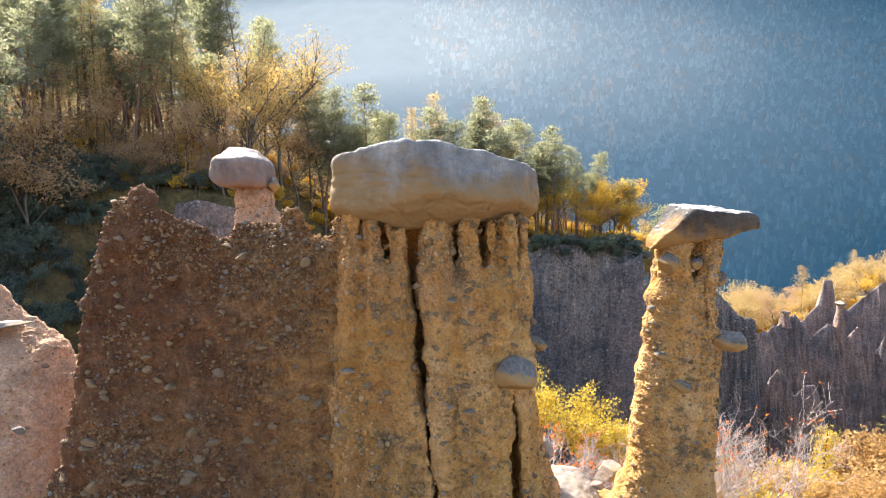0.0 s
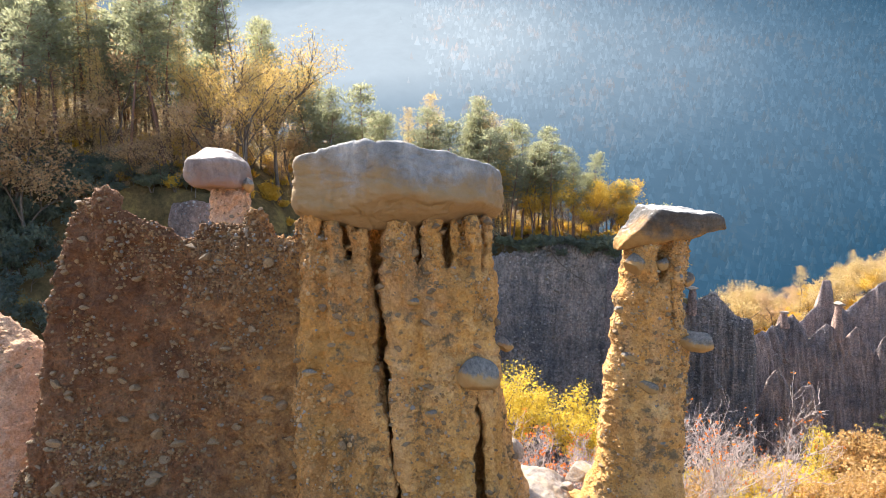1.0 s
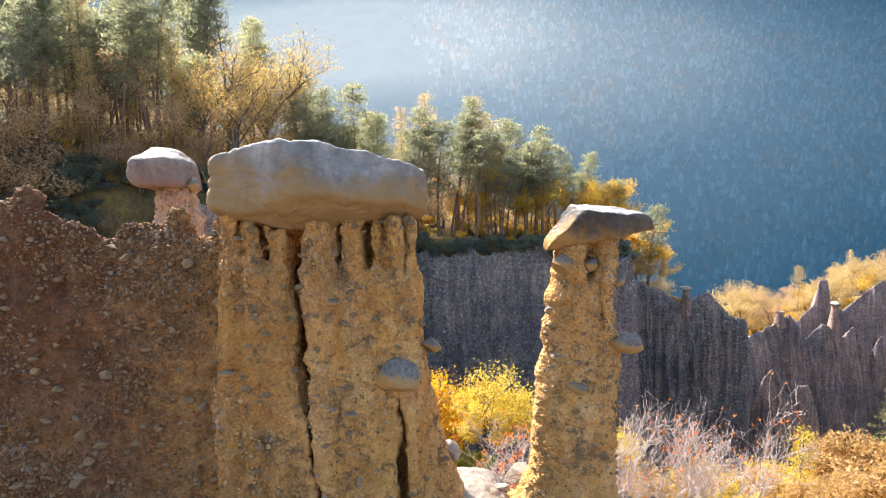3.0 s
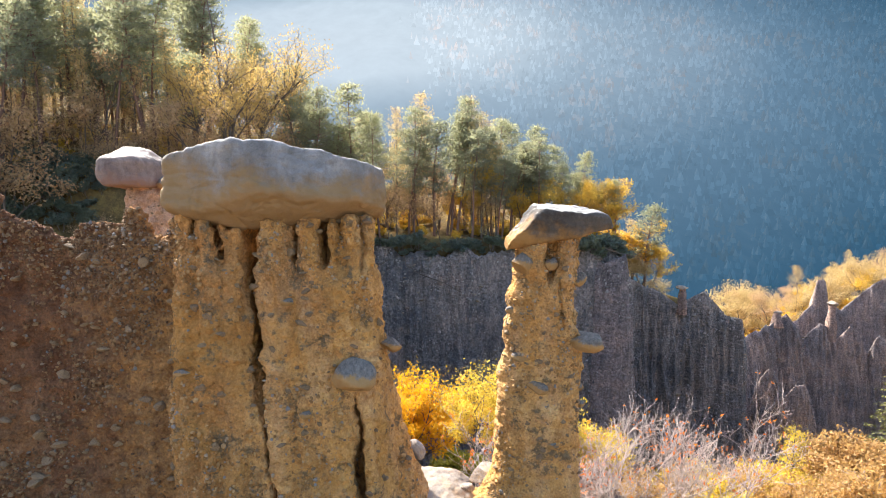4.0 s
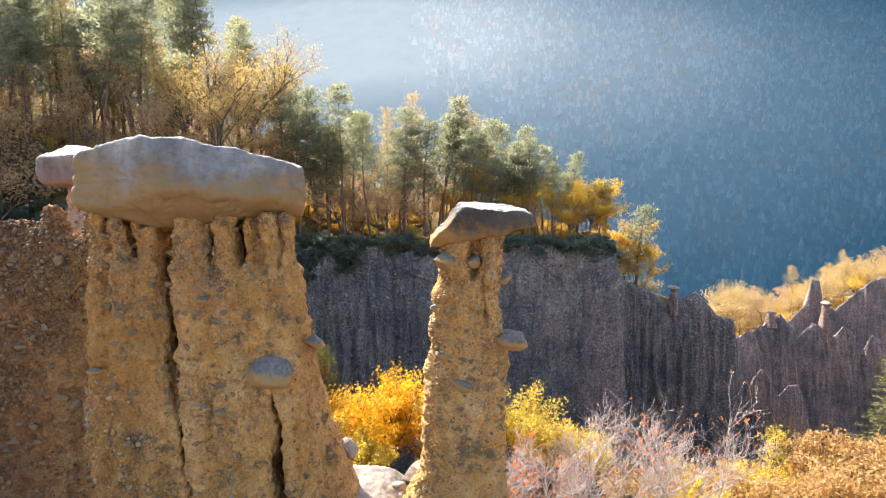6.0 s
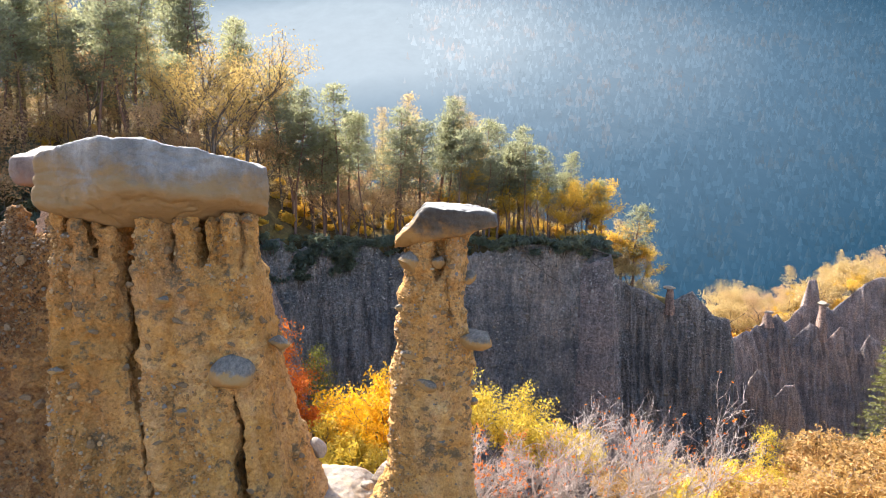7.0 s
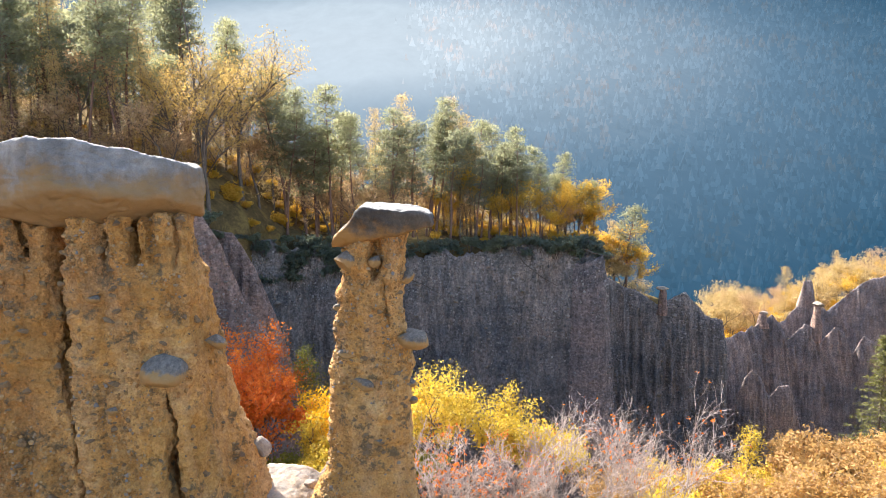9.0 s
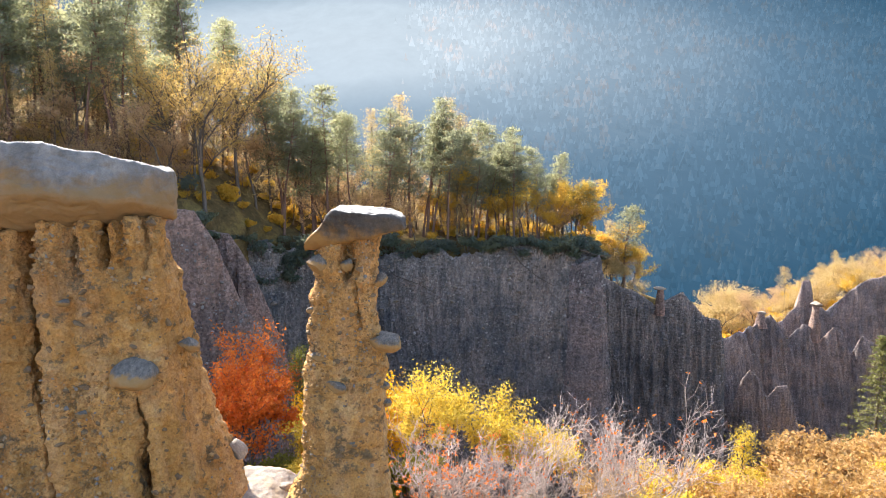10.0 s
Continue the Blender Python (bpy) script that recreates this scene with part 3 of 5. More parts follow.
def column_mesh():
    lo, hi = (-2.3, 8.6, 5.0), (2.7, 12.2, 11.75)
    X, Y, Z = grid_of(lo, hi, STEP)
    depth = np.clip(11.4 - Z, 0, 7)
    f = np.full(X.shape, 9.0)
    for xt, xf, y, rx, ry, flare, top in COLUMNS:
        d = depth / 5.0
        cx = xt + (xf - xt) * d
        ax, ay = rx + flare * np.minimum(d, 1) ** 0.8 * 0.55, ry + flare * d * 0.8
        e = (np.sqrt(((X - cx) / ax) ** 2 + ((Y - y) / ay) ** 2) - 1) * np.minimum(ax, ay)
        e = smax(e, Z - top - 0.05, 0.12)
        f = smin(f, e, 0.045)
    # below the heads the columns grow together into two broad masses
    for xt, xf, half, grow, front, top in ((0.40, 0.47, 0.84, 0.16, 9.52, 10.45), (-1.03, -0.98, 0.60, 0.14, 9.45, 10.35)):
        d = depth / 5.0
        bx, by = half + grow * d, 0.75 + 0.26 * d
        e = (((np.abs(X - xt - (xf - xt) * d) / bx) ** 4 + (np.abs(Y - front - 0.75) / by) ** 4) ** 0.25 - 1) * 0.7
        f = smin(f, smax(e, Z - top, 0.25), 0.10 + 0.16 * np.clip(11 - Z, 0, 2))
    # the spur that runs back and down from the last column
    t = np.clip((10.6 - Z) / 4.4, 0, 1.3)
    e = (np.sqrt(((X - 1.06 - 0.68 * t ** 2.0) / (0.22 + 0.12 * t)) ** 2 + ((Y - 10.5 - 0.55 * t) / (0.50 + 0.40 * t)) ** 2) - 1) * (0.22 + 0.12 * t)
    f = smin(f, smax(e, Z - 10.9, 0.2), 0.12)
    # the deep crack
    cx = np.interp(Z, [5, 6.8, 7.5, 8.3, 9.1, 9.9, 10.6, 11.3], [0.02, -0.11, -0.18, -0.29, -0.37, -0.42, -0.47, -0.46])
    cw = np.interp(Z, [5, 6.8, 8.3, 8.5, 9.4, 9.9, 10.6, 11.3], [0.06, 0.08, 0.05, 0.055, 0.07, 0.085, 0.11, 0.17])
    p = np.stack([X[0, 0, :] * 0, X[0, 0, :] * 0, Z[0, 0, :] * 2.7], 1)
    cx = cx + 0.03 * fbm(p, 3, 31)[None, None, :]
    crack = np.maximum(np.abs(X - cx) - cw, Y - 10.4)
    f = smax(f, -crack, 0.04)
    # gaps between the heads of the columns
    for gx0, gw, gz in ((0.185, 0.06, 10.45), (0.655, 0.055, 10.55), (0.89, 0.03, 11.0), (1.205, 0.04, 10.5), (-1.24, 0.04, 10.8), (-0.90, 0.025, 10.6)):
        wz = gw * np.clip((Z - gz) / 0.5, 0, 1) + 0.25 * np.clip(Z - gz, -9, 0)
        f = smax(f, -np.maximum(np.abs(X - gx0 - 0.03 * np.sin(Z * 6)) - wz, Y - 9.95), 0.05)
    # the groove between the face and the spur
    gw = np.interp(Z, [5, 6.5, 7.6, 8.4, 8.8], [0.075, 0.06, 0.045, 0.03, -0.1])
    f = smax(f, -np.maximum(np.abs(X - 1.15 - 0.03 * (8.6 - Z) - 0.03 * np.sin(Z * 5)) - gw, Y - 10.1), 0.07)
    f = np.maximum(f, 5.05 - Z)
    me = mesh_of("columns", *surface_net(f, lo, STEP))
    return roughen(me, lambda p: 0.028 * ledges(p, 47) + 0.085 * fbm(p * np.array([2.4, 2.4, 1.1]), 4, 41, 0.6) + 0.03 * fbm(p * np.array([8, 8, 10]), 3, 42, 0.65) + 0.04 * np.clip(fbm(p * np.array([3, 3, 4]), 2, 43), 0, 1) - 0.07 * np.clip(0.35 - np.abs(fbm(p * np.array([2.6, 2.6, 0.3]), 2, 44)), 0, 1))


STONES = [small_stone(s, 2, f, (0.38, 0.72)) for s, f in ((1, 0.6), (2, 0.5), (3, 0.7), (4, 0.62), (5, 0.45), (6, 0.66), (7, 0.55), (8, 0.75))]
ROUND = [small_stone(s, 4, f, (0.62, 0.92)) for s, f in ((21, 0.62), (22, 0.75), (23, 0.7))]
BIGSTONES = [small_stone(s, 4, f) for s, f in ((11, 0.52), (12, 0.6), (13, 0.5), (14, 0.66), (15, 0.42))]


def facing(p, n):
    return (n[:, 1] < -0.4) & (p[:, 2] > 5.9)


def set_stone(owner, i, x, y, z, sx, sy, sz, rx=0.0, ry=0.0, rz=0.0, mat=M_SHELF, label="", name="stone"):
    return part(name, (BIGSTONES + ROUND)[i].copy(), mat, owner, label, pose(x, y, z, rx, ry, rz) @ Matrix.Diagonal((sx, sy, sz, 1)))


ridge = thing("earth_ridge", "brown eroded boulder-clay ridge with jagged crest and embedded stones", "earth wall", group="earth pyramids")
ridge_me = ridge_mesh()
part("wall", ridge_me, M_BROWN, ridge)
columns = thing("fluted_earth_columns", "ochre fluted clay columns with a deep vertical crack", "earth pyramid", group="earth pyramids")
columns_me = column_mesh()
part("columns", columns_me, M_OCHRE, columns)

# stones that stand out of the columns
set_stone(columns, 5, 1.13, 9.34, 8.86, 0.35, 0.56, 0.46, -4, 10, 12, label="large smooth blue-grey stone with ochre underside")
set_stone(columns, 3, 1.62, 10.25, 9.10, 0.20, 0.20, 0.20, 0, 12, 20, label="rounded grey stone")
set_stone(columns, 1, 0.10, 9.32, 10.05, 0.13, 0.13, 0.13, 0, 10, 0, label="rounded grey stone")
set_stone(columns, 2, -0.27, 9.32, 8.20, 0.10, 0.10, 0.12, 0, 5, 0, label="grey stone wedged in the crack")
set_stone(columns, 1, 0.40, 9.10, 8.32, 0.11, 0.08, 0.13)
set_stone(columns, 4, -1.45, 9.08, 8.98, 0.14, 0.12, 0.14)

# ---- the great capstone ----
def boulder_skin(p):
    """Worn faces, shallow scallops on the sunny half, and flaked edges."""
    scallop = np.abs(np.sin(p[:, 0] * 5.5 + 1.5 * vnoise(p * 1.2, 55))) * np.clip(p[:, 0] + 0.2, 0, 1) * np.clip((p[:, 2] - 11.6) * 2, 0, 1)
    flakes = np.floor(3 * (fbm(p * np.array([1.3, 1.3, 2.0]), 2, 54) + 1)) / 3
    return 0.040 * fbm(p * 1.5, 4, 51, 0.5) - 0.035 * scallop + 0.045 * flakes + 0.012 * fbm(p * 9, 3, 53) - 0.05 * np.clip(0.10 - np.abs(fbm(p * np.array([0.9, 0.9, 1.6]), 3, 56, 0.55)), 0, 1) / 0.10 * 0.5


boulder = part("capstone_boulder", convex_rock([
    ((0.04, 0.06, 1), (-0.42, 9.5, 12.45)), ((0.24, 0.10, 1), (0.10, 9.5, 12.43)), ((-0.14, 0.08, 1), (-1.0, 9.5, 12.38)),
    ((-0.88, -0.20, -0.05), (-1.54, 9.4, 12.0)), ((-0.8, -0.3, 0.6), (-1.50, 9.7, 12.28)), ((-0.40, -0.35, -1), (-1.0, 9.5, 11.40)),
    ((0.07, -0.06, -1), (0.3, 9.6, 11.24)), ((1, -0.1, -0.12), (1.70, 9.9, 11.8)), ((0.72, -0.1, 0.6), (1.47, 9.8, 12.15)),
    ((-0.58, -1, 0.12), (-0.50, 9.16, 11.95)), ((0.10, -1, 0.42), (0.5, 9.14, 11.95)), ((-0.08, -0.72, -0.80), (0.0, 9.26, 11.50)), ((0.10, -0.55, -0.9), (0.6, 9.45, 11.33)),
    ((0.75, -0.66, 0.1), (1.42, 9.36, 11.8)), ((1.09, 0.40, 0), (1.62, 9.35, 11.8)), ((0, 1, 0.2), (0, 10.7, 11.8)), ((-0.5, 0.8, 0.1), (-1.3, 10.4, 11.9)), ((0, 0.7, -0.7), (0, 10.45, 11.45)),
], (0, 9.9, 11.9), (-2.0, 8.2, 10.9), (1.9, 11.6, 12.9), 0.027, 0.035, boulder_skin, 0.38), M_BOULDER, at=pose(0, 9.9, 11.9))
tagged(boulder, "huge smooth grey capstone boulder resting on clay columns", "boulder", group="capstones")

# ---- the free-standing pillar with its cap ----


def pillar_mesh():
    lo, hi = (2.3, 9.6, 4.6), (6.2, 12.7, 11.3)
    X, Y, Z = grid_of(lo, hi, 0.03)
    zs = [4.4, 5.0, 5.8, 6.4, 6.8, 7.4, 8.07, 8.4, 8.73, 9.2, 9.8, 10.3, 10.6, 11.2]
    le = np.interp(Z, zs, [2.1, 2.65, 3.22, 3.48, 3.56, 3.66, 3.66, 3.64, 3.72, 3.76, 3.80, 3.84, 3.88, 4.1])
    ri = np.interp(Z, zs, [5.5, 5.34, 5.21, 5.18, 5.16, 5.16, 5.17, 5.20, 5.19, 5.12, 5.02, 5.04, 5.08, 5.10])
    cx, ax = (le + ri) / 2, (ri - le) / 2
    ay = 0.42 + 0.06 * np.clip(9 - Z, 0, 5)
    f = (((np.abs(X - cx) / ax) ** 2.4 + (np.abs(Y - 11.12) / ay) ** 2.4) ** (1 / 2.4) - 1) * 0.62
    # the upper shaft splits: a deep notch beside the right-hand neck
    notch = np.sqrt(((X - 4.52) / 0.16) ** 2 + ((Y - 10.7) / 0.42) ** 2 + ((Z - 10.50) / 0.46) ** 2) - 1
    f = smax(f, -notch * 0.14, 0.06)
    groove = np.maximum(np.abs(X - 4.72 - 0.06 * np.sin(Z * 3)) - 0.05, np.abs(Z - 9.9) - 0.7)
    groove = np.maximum(groove, Y - 10.80)
    f = smax(f, -groove, 0.05)
    f = smax(f, Z - (10.72 + 0.21 * (X - 3.8)), 0.05)
    f = np.maximum(f, 4.65 - Z)
    me = mesh_of("shaft", *surface_net(f, lo, 0.03))
    return roughen(me, lambda p: 0.028 * ledges(p, 67) + 0.075 * fbm(p * np.array([1.9, 1.9, 1.5]), 4, 61, 0.5) + 0.022 * fbm(p * np.array([7, 7, 9]), 3, 62, 0.65) + 0.03 * np.clip(fbm(p * np.array([3, 3, 5]), 2, 63), 0, 1))


pillar = thing("earth_pillar", "slender ochre earth pillar studded with stones", "earth pyramid", group="earth pyramids")
pillar_me = pillar_mesh()
NEARER = Matrix.Translation((0, -0.38, 12 * 0.034)) @ Matrix.Diagonal((0.966, 1, 0.966, 1))
pillar.matrix_basis = NEARER
part("shaft", pillar_me, M_OCHRE, pillar)
for args in [(3, 4.02, 10.62, 10.42, 0.25, 0.24, 0.32, 0, 10, 20), (1, 5.04, 10.85, 10.10, 0.19, 0.19, 0.22, 10, -20, 30), (1, 5.20, 10.70, 9.02, 0.36, 0.36, 0.36, 8, 10, -30),
             (0, 4.28, 10.46, 8.22, 0.23, 0.16, 0.25, 10, 22, 0), (4, 4.08, 10.60, 8.72, 0.26, 0.20, 0.24, 0, 8, 10), (1, 4.50, 10.62, 10.42, 0.14, 0.14, 0.22, 0, 0, 0),
             (4, 3.88, 10.76, 9.55, 0.15, 0.16, 0.18, 0, 0, 0), (2, 3.90, 10.76, 9.28, 0.15, 0.16, 0.18, 0, 5, 0), (3, 5.12, 10.95, 8.05, 0.12, 0.12, 0.13, 0, 0, 0), (0, 5.12, 10.95, 7.72, 0.15, 0.15, 0.16, 0, 0, 0),
             (1, 3.84, 10.75, 8.35, 0.14, 0.14, 0.16, 0, 0, 0), (3, 4.42, 10.46, 6.95, 0.2, 0.08, 0.14, 0, 18, 0), (1, 4.55, 10.42, 7.15, 0.13, 0.07, 0.14, 0, 12, 0)]:
    set_stone(pillar, args[0], args[1], args[2] + 0.18, *args[3:])

cap = part("pillar_capstone", convex_rock([
    ((0.08, -0.05, 1), (4.6, 11.0, 11.40)), ((0.22, -0.05, -1), (4.75, 11.0, 10.86)), ((-1, -0.1, 0.1), (3.74, 11, 10.8)), ((-0.74, -0.1, 0.68), (4.0, 10.9, 11.08)),
    ((1, -0.2, 0.25), (5.62, 11, 11.14)), ((0.35, -0.1, 0.9), (5.5, 11, 11.30)), ((-0.12, -1, -0.22), (4.6, 10.52, 11.15)), ((0.25, -0.95, -0.25), (5.3, 10.56, 11.1)),
    ((0, -0.6, -0.8), (4.6, 10.55, 10.9)), ((0, 1, 0.2), (4.7, 11.65, 11.1)), ((-0.6, 0.8, 0), (4.1, 11.45, 11)), ((0.9, 0.45, 0), (5.6, 11.0, 11)),
], (4.75, 11.1, 11.1), (3.4, 10.1, 10.4), (6.1, 12.2, 11.8), 0.026, 0.04,
    lambda p: 0.035 * fbm(p * 3.0, 4, 71, 0.55) + 0.01 * fbm(p * 12, 2, 72) - 0.03 * np.clip(0.12 - np.abs(fbm(p * np.array([1.5, 1.5, 5]), 2, 73)), 0, 1)), M_CAP, at=NEARER @ pose(4.75, 11.1, 11.1))
tagged(cap, "flat dark grey capstone overhanging one side of its pillar", "boulder", group="capstones")

# ---- the small hoodoo behind the ridge ----


def hoodoo_mesh():
    lo, hi = (-5.9, 13.2, 5.6), (-3.0, 15.9, 12.0)
    X, Y, Z = grid_of(lo, hi, 0.04)
    le = np.interp(Z, [5.5, 9.5, 10.6, 11.1, 11.9], [-5.8, -5.2, -4.98, -4.82, -4.80])
    ri = np.interp(Z, [5.5, 9.5, 10.6, 11.1, 11.9], [-3.2, -3.6, -3.82, -3.93, -4.0])
    yc = 14.45 - 0.10 * np.clip(11.4 - Z, 0, 4)
    f = (np.sqrt(((X - (le + ri) / 2) / ((ri - le) / 2)) ** 2 + ((Y - yc) / ((ri - le) / 2 + 0.1)) ** 2) - 1) * 0.5
    f = smax(f, Z - 11.85, 0.05)
    f = np.maximum(f, 5.7 - Z)
    me = mesh_of("shaft", *surface_net(f, lo, 0.04))
    return roughen(me, lambda p: 0.10 * fbm(p * 2.2, 4, 81, 0.6) + 0.03 * fbm(p * 11, 2, 82))


hoodoo = thing("earth_hoodoo", "sunlit pinkish earth hoodoo standing behind the ridge", "earth pyramid", group="earth pyramids")
hoodoo_me = hoodoo_mesh()
part("shaft", hoodoo_me, M_PINK, hoodoo)
set_stone(hoodoo, 3, -3.95, 14.2, 11.75, 0.16, 0.16, 0.3)
hood_cap = part("hoodoo_capstone", convex_rock([
    ((-0.02, -0.22, 1), (-4.6, 14.0, 12.44)), ((-1, -0.1, 0.3), (-5.28, 14.2, 12.2)), ((-0.5, -0.1, -0.85), (-5.2, 14.1, 11.80)), ((0, -0.1, -1), (-4.6, 14.1, 11.66)),
    ((1, -0.1, 0.1), (-4.1, 14.2, 12.1)), ((0.6, 0, 0.8), (-4.2, 14.2, 12.38)), ((0, -1, 0.05), (-4.7, 13.6, 12.1)), ((0, 1, 0), (-4.7, 14.95, 12.1)), ((-0.6, -0.8, 0), (-5.2, 13.75, 12.1)),
], (-4.7, 14.25, 12.1), (-5.8, 13.2, 11.2), (-3.6, 15.4, 12.9), 0.035, 0.12, lambda p: 0.04 * fbm(p * 2.4, 4, 91)), M_HOODCAP, at=pose(-4.7, 14.25, 12.1))
tagged(hood_cap, "rounded brown capstone balanced on a hoodoo", "boulder", group="capstones")

# ---- the sunlit earth mound beside the ridge ----


def mound_mesh():
    lo, hi = (-14.0, 9.0, 4.6), (-6.6, 16.5, 11.5)
    X, Y, Z = grid_of(lo, hi, 0.05)
    top = np.interp(X[:, 0, 0], [-14, -11.5, -10.3, -9.75, -9.4, -8.9, -8.6, -8.25, -7.9, -7.2], [9.5, 10.2, 10.0, 9.5, 9.0, 8.75, 8.5, 7.9, 7.2, 5.5])[:, None, None]
    drop = np.clip(top - Z, 0, 7)
    front = 13.2 - 1.4 * np.minimum(drop, 2.0) - 0.3 * np.clip(drop - 2.0, 0, 9) - 0.35 * np.clip(X + 9, -1.5, 1.2)
    f = np.maximum((front - Y) * 0.65, Y - 13.4 - 0.5 * drop)
    f = smax(f, (Z - top) * 0.7, 0.25)
    f = np.maximum(f, 4.7 - Z)
    f = np.maximum(f, np.abs(X + 10.4) - 3.4)
    me = mesh_of("mound", *surface_net(f, lo, 0.05))
    return roughen(me, lambda p: 0.07 * fbm(p * 1.6, 4, 101, 0.6) + 0.03 * fbm(p * 9, 3, 102, 0.7))


mound = thing("earth_mound", "sunlit pinkish clay mound with embedded stones", "earth mound", group="earth pyramids")
mound_me = mound_mesh()
part("mound", mound_me, M_PINK, mound)
set_stone(mound, 4, -9.25, 12.75, 8.82, 0.55, 0.4, 0.18, 0, -4, 5, M_PALE, "flat pale stone slab")
set_stone(mound, 2, -8.0, 11.0, 7.2, 0.14, 0.12, 0.17, 0, 10, 0, M_STONE)

# ---- pale stones between the columns and the pillar ----
broad = part("boulder", convex_rock([
    ((0.10, -0.15, 1), (2.3, 11.3, 6.12)), ((-0.5, -0.2, 0.8), (1.75, 11.3, 6.0)), ((0.6, -0.1, 0.75), (2.85, 11.3, 5.98)), ((0.1, -0.85, 0.5), (2.3, 10.8, 5.9)), ((-0.8, -0.6, 0.1), (1.6, 11.0, 5.7)),
    ((0.8, -0.5, 0.1), (3.05, 11.0, 5.6)), ((0, 0.9, 0.3), (2.3, 12.1, 5.7)), ((0, 0, -1), (2.3, 11.3, 5.1)), ((-1, 0.2, 0), (1.5, 11.4, 5.6)), ((1, 0.2, 0), (3.15, 11.4, 5.6)),
], (2.35, 11.4, 5.6), (1.2, 10.4, 4.9), (3.5, 12.5, 6.5), 0.035, 0.12, lambda p: 0.05 * fbm(p * 2.0, 4, 121) + 0.012 * fbm(p * 11, 3, 122)), M_PALE, at=pose(2.38, 11.4, 5.47))
tagged(broad, "broad pale boulder bleached by the sun", "boulder", "loose stones")
for i, x, y, z, sx, sy, sz, ry in ((0, 1.93, 11.45, 6.62, 0.24, 0.28, 0.50, -35), (1, 3.30, 11.7, 6.02, 0.34, 0.3, 0.26, -20), (2, 1.62, 10.85, 5.92, 0.26, 0.22, 0.30, 10), (4, 3.52, 11.2, 5.85, 0.24, 0.24, 0.28, 0), (2, 1.40, 10.7, 5.7, 0.2, 0.2, 0.24, 30), (3, 3.02, 11.2, 6.0, 0.2, 0.2, 0.2, 20)):
    tagged(part("boulder", (BIGSTONES[2] if i == 2 else BIGSTONES[(i * 3) % 5]).copy(), M_STONE if i == 2 else M_PALE, at=pose(x, y, z, 5, ry, 20 * i) @ Matrix.Diagonal((sx, sy, sz, 1))), "angular blue-grey stone in the columns' shade" if i == 2 else "pale rounded sunlit stone between the pillars", "boulder", "loose stones")
tagged(part("earth_saddle", convex_rock([((0, 0, 1), (2.6, 11.4, 5.45)), ((0.3, -0.8, 0.5), (3.0, 10.4, 5.2)), ((-0.3, -0.8, 0.5), (2.2, 10.4, 5.2)), ((-1, 0, 0), (1.2, 11, 5)), ((1, 0, 0), (4.2, 11, 5)), ((0, 1, 0.6), (2.6, 12.6, 5)), ((0, 0, -1), (2.6, 11, 4.4))],
                                (2.6, 11.4, 4.9), (0.8, 9.6, 4.0), (4.6, 13.2, 6.0), 0.05, 0.3, lambda p: 0.12 * fbm(p * 1.6, 4, 111) + 0.03 * fbm(p * 9, 2, 112)), M_OCHRE, at=pose(2.6, 11.4, 4.9)), "low ochre clay saddle joining the pillars", "earth mound")

# ---- cliffs and far ridges ----


def fin(name, pts, foot, lean, rows, du, thick, mat, label, seed, flute=0.7, plateau=0.0, jag=0.0, category="earth cliff", group="far earth ridges"):
    """A fluted clay face under a crest line of (x, y, z) points; it falls to the height foot in front and, unless it carries a plateau, behind."""
    pts = np.array(pts, float)
    seg = np.concatenate([[0], np.cumsum(np.hypot(*np.diff(pts[:, :2], axis=0).T))])
    u = np.arange(0, seg[-1] + du, du)
    crest = np.stack([np.interp(u, seg, pts[:, k]) for k in range(3)], 1)
    tang = np.gradient(crest[:, :2], axis=0)
    tang /= np.linalg.norm(tang, axis=1)[:, None] + 1e-9
    w = max(1, int(3 / du))
    tang = np.stack([np.convolve(np.pad(tang[:, k], w, mode="edge"), np.ones(2 * w + 1) / (2 * w + 1), "valid") for k in range(2)], 1)
    out = np.stack([tang[:, 1], -tang[:, 0]], 1)
    up = np.stack([u, 0 * u, 0 * u], 1)
    crest[:, 2] += jag * fbm(up * 0.35, 4, seed, 0.6)
    v = np.linspace(0, 1, rows) ** 1.15
    cols = []
    for side in (-1, 1):
        for t in (v[::-1] if side < 0 else v[1:]):
            z = crest[:, 2] + (foot - crest[:, 2]) * t
            drop = crest[:, 2] - z
            if side < 0 and plateau:
                off = np.full(len(u), -(0.4 + plateau * t))
                z = crest[:, 2] - 1.2 * t
            else:
                p = np.stack([u, drop * 0.10, np.full(len(u), 3.0 * side)], 1)
                q = np.stack([u * 1.0, drop * 0.25, np.full(len(u), 5.0 * side)], 1)
                ridges = 1 - np.abs(fbm(p * np.array([0.45, 0.6, 1]), 3, seed + 1, 0.6))
                fine = fbm(q * np.array([2.2, 0.8, 1]), 3, seed + 2, 0.65)
                grow = np.clip(drop / 2.0, 0, 1)
                off = side * (thick * np.clip(drop / 3, 0, 1) ** 0.6 * 0.5 + lean * drop) + side * flute * grow * (1.3 * (ridges - 0.6) + 0.28 * fine)
            cols.append(np.stack([crest[:, 0] + out[:, 0] * off, crest[:, 1] + out[:, 1] * off, z], 1))
    g = np.stack(cols, 1)
    idx = np.arange(g.shape[0] * g.shape[1]).reshape(g.shape[:2])
    quads = np.stack([idx[:-1, :-1], idx[:-1, 1:], idx[1:, 1:], idx[1:, :-1]], -1).reshape(-1, 4)
    me = mesh_of("face", g.reshape(-1, 3), quads)
    th = thing(name, label, category, group=group)
    part("face", me, mat, th)
    return th, me


FAR_STONES = [s.copy() for s in STONES]
for s in FAR_STONES:
    s.materials.clear()


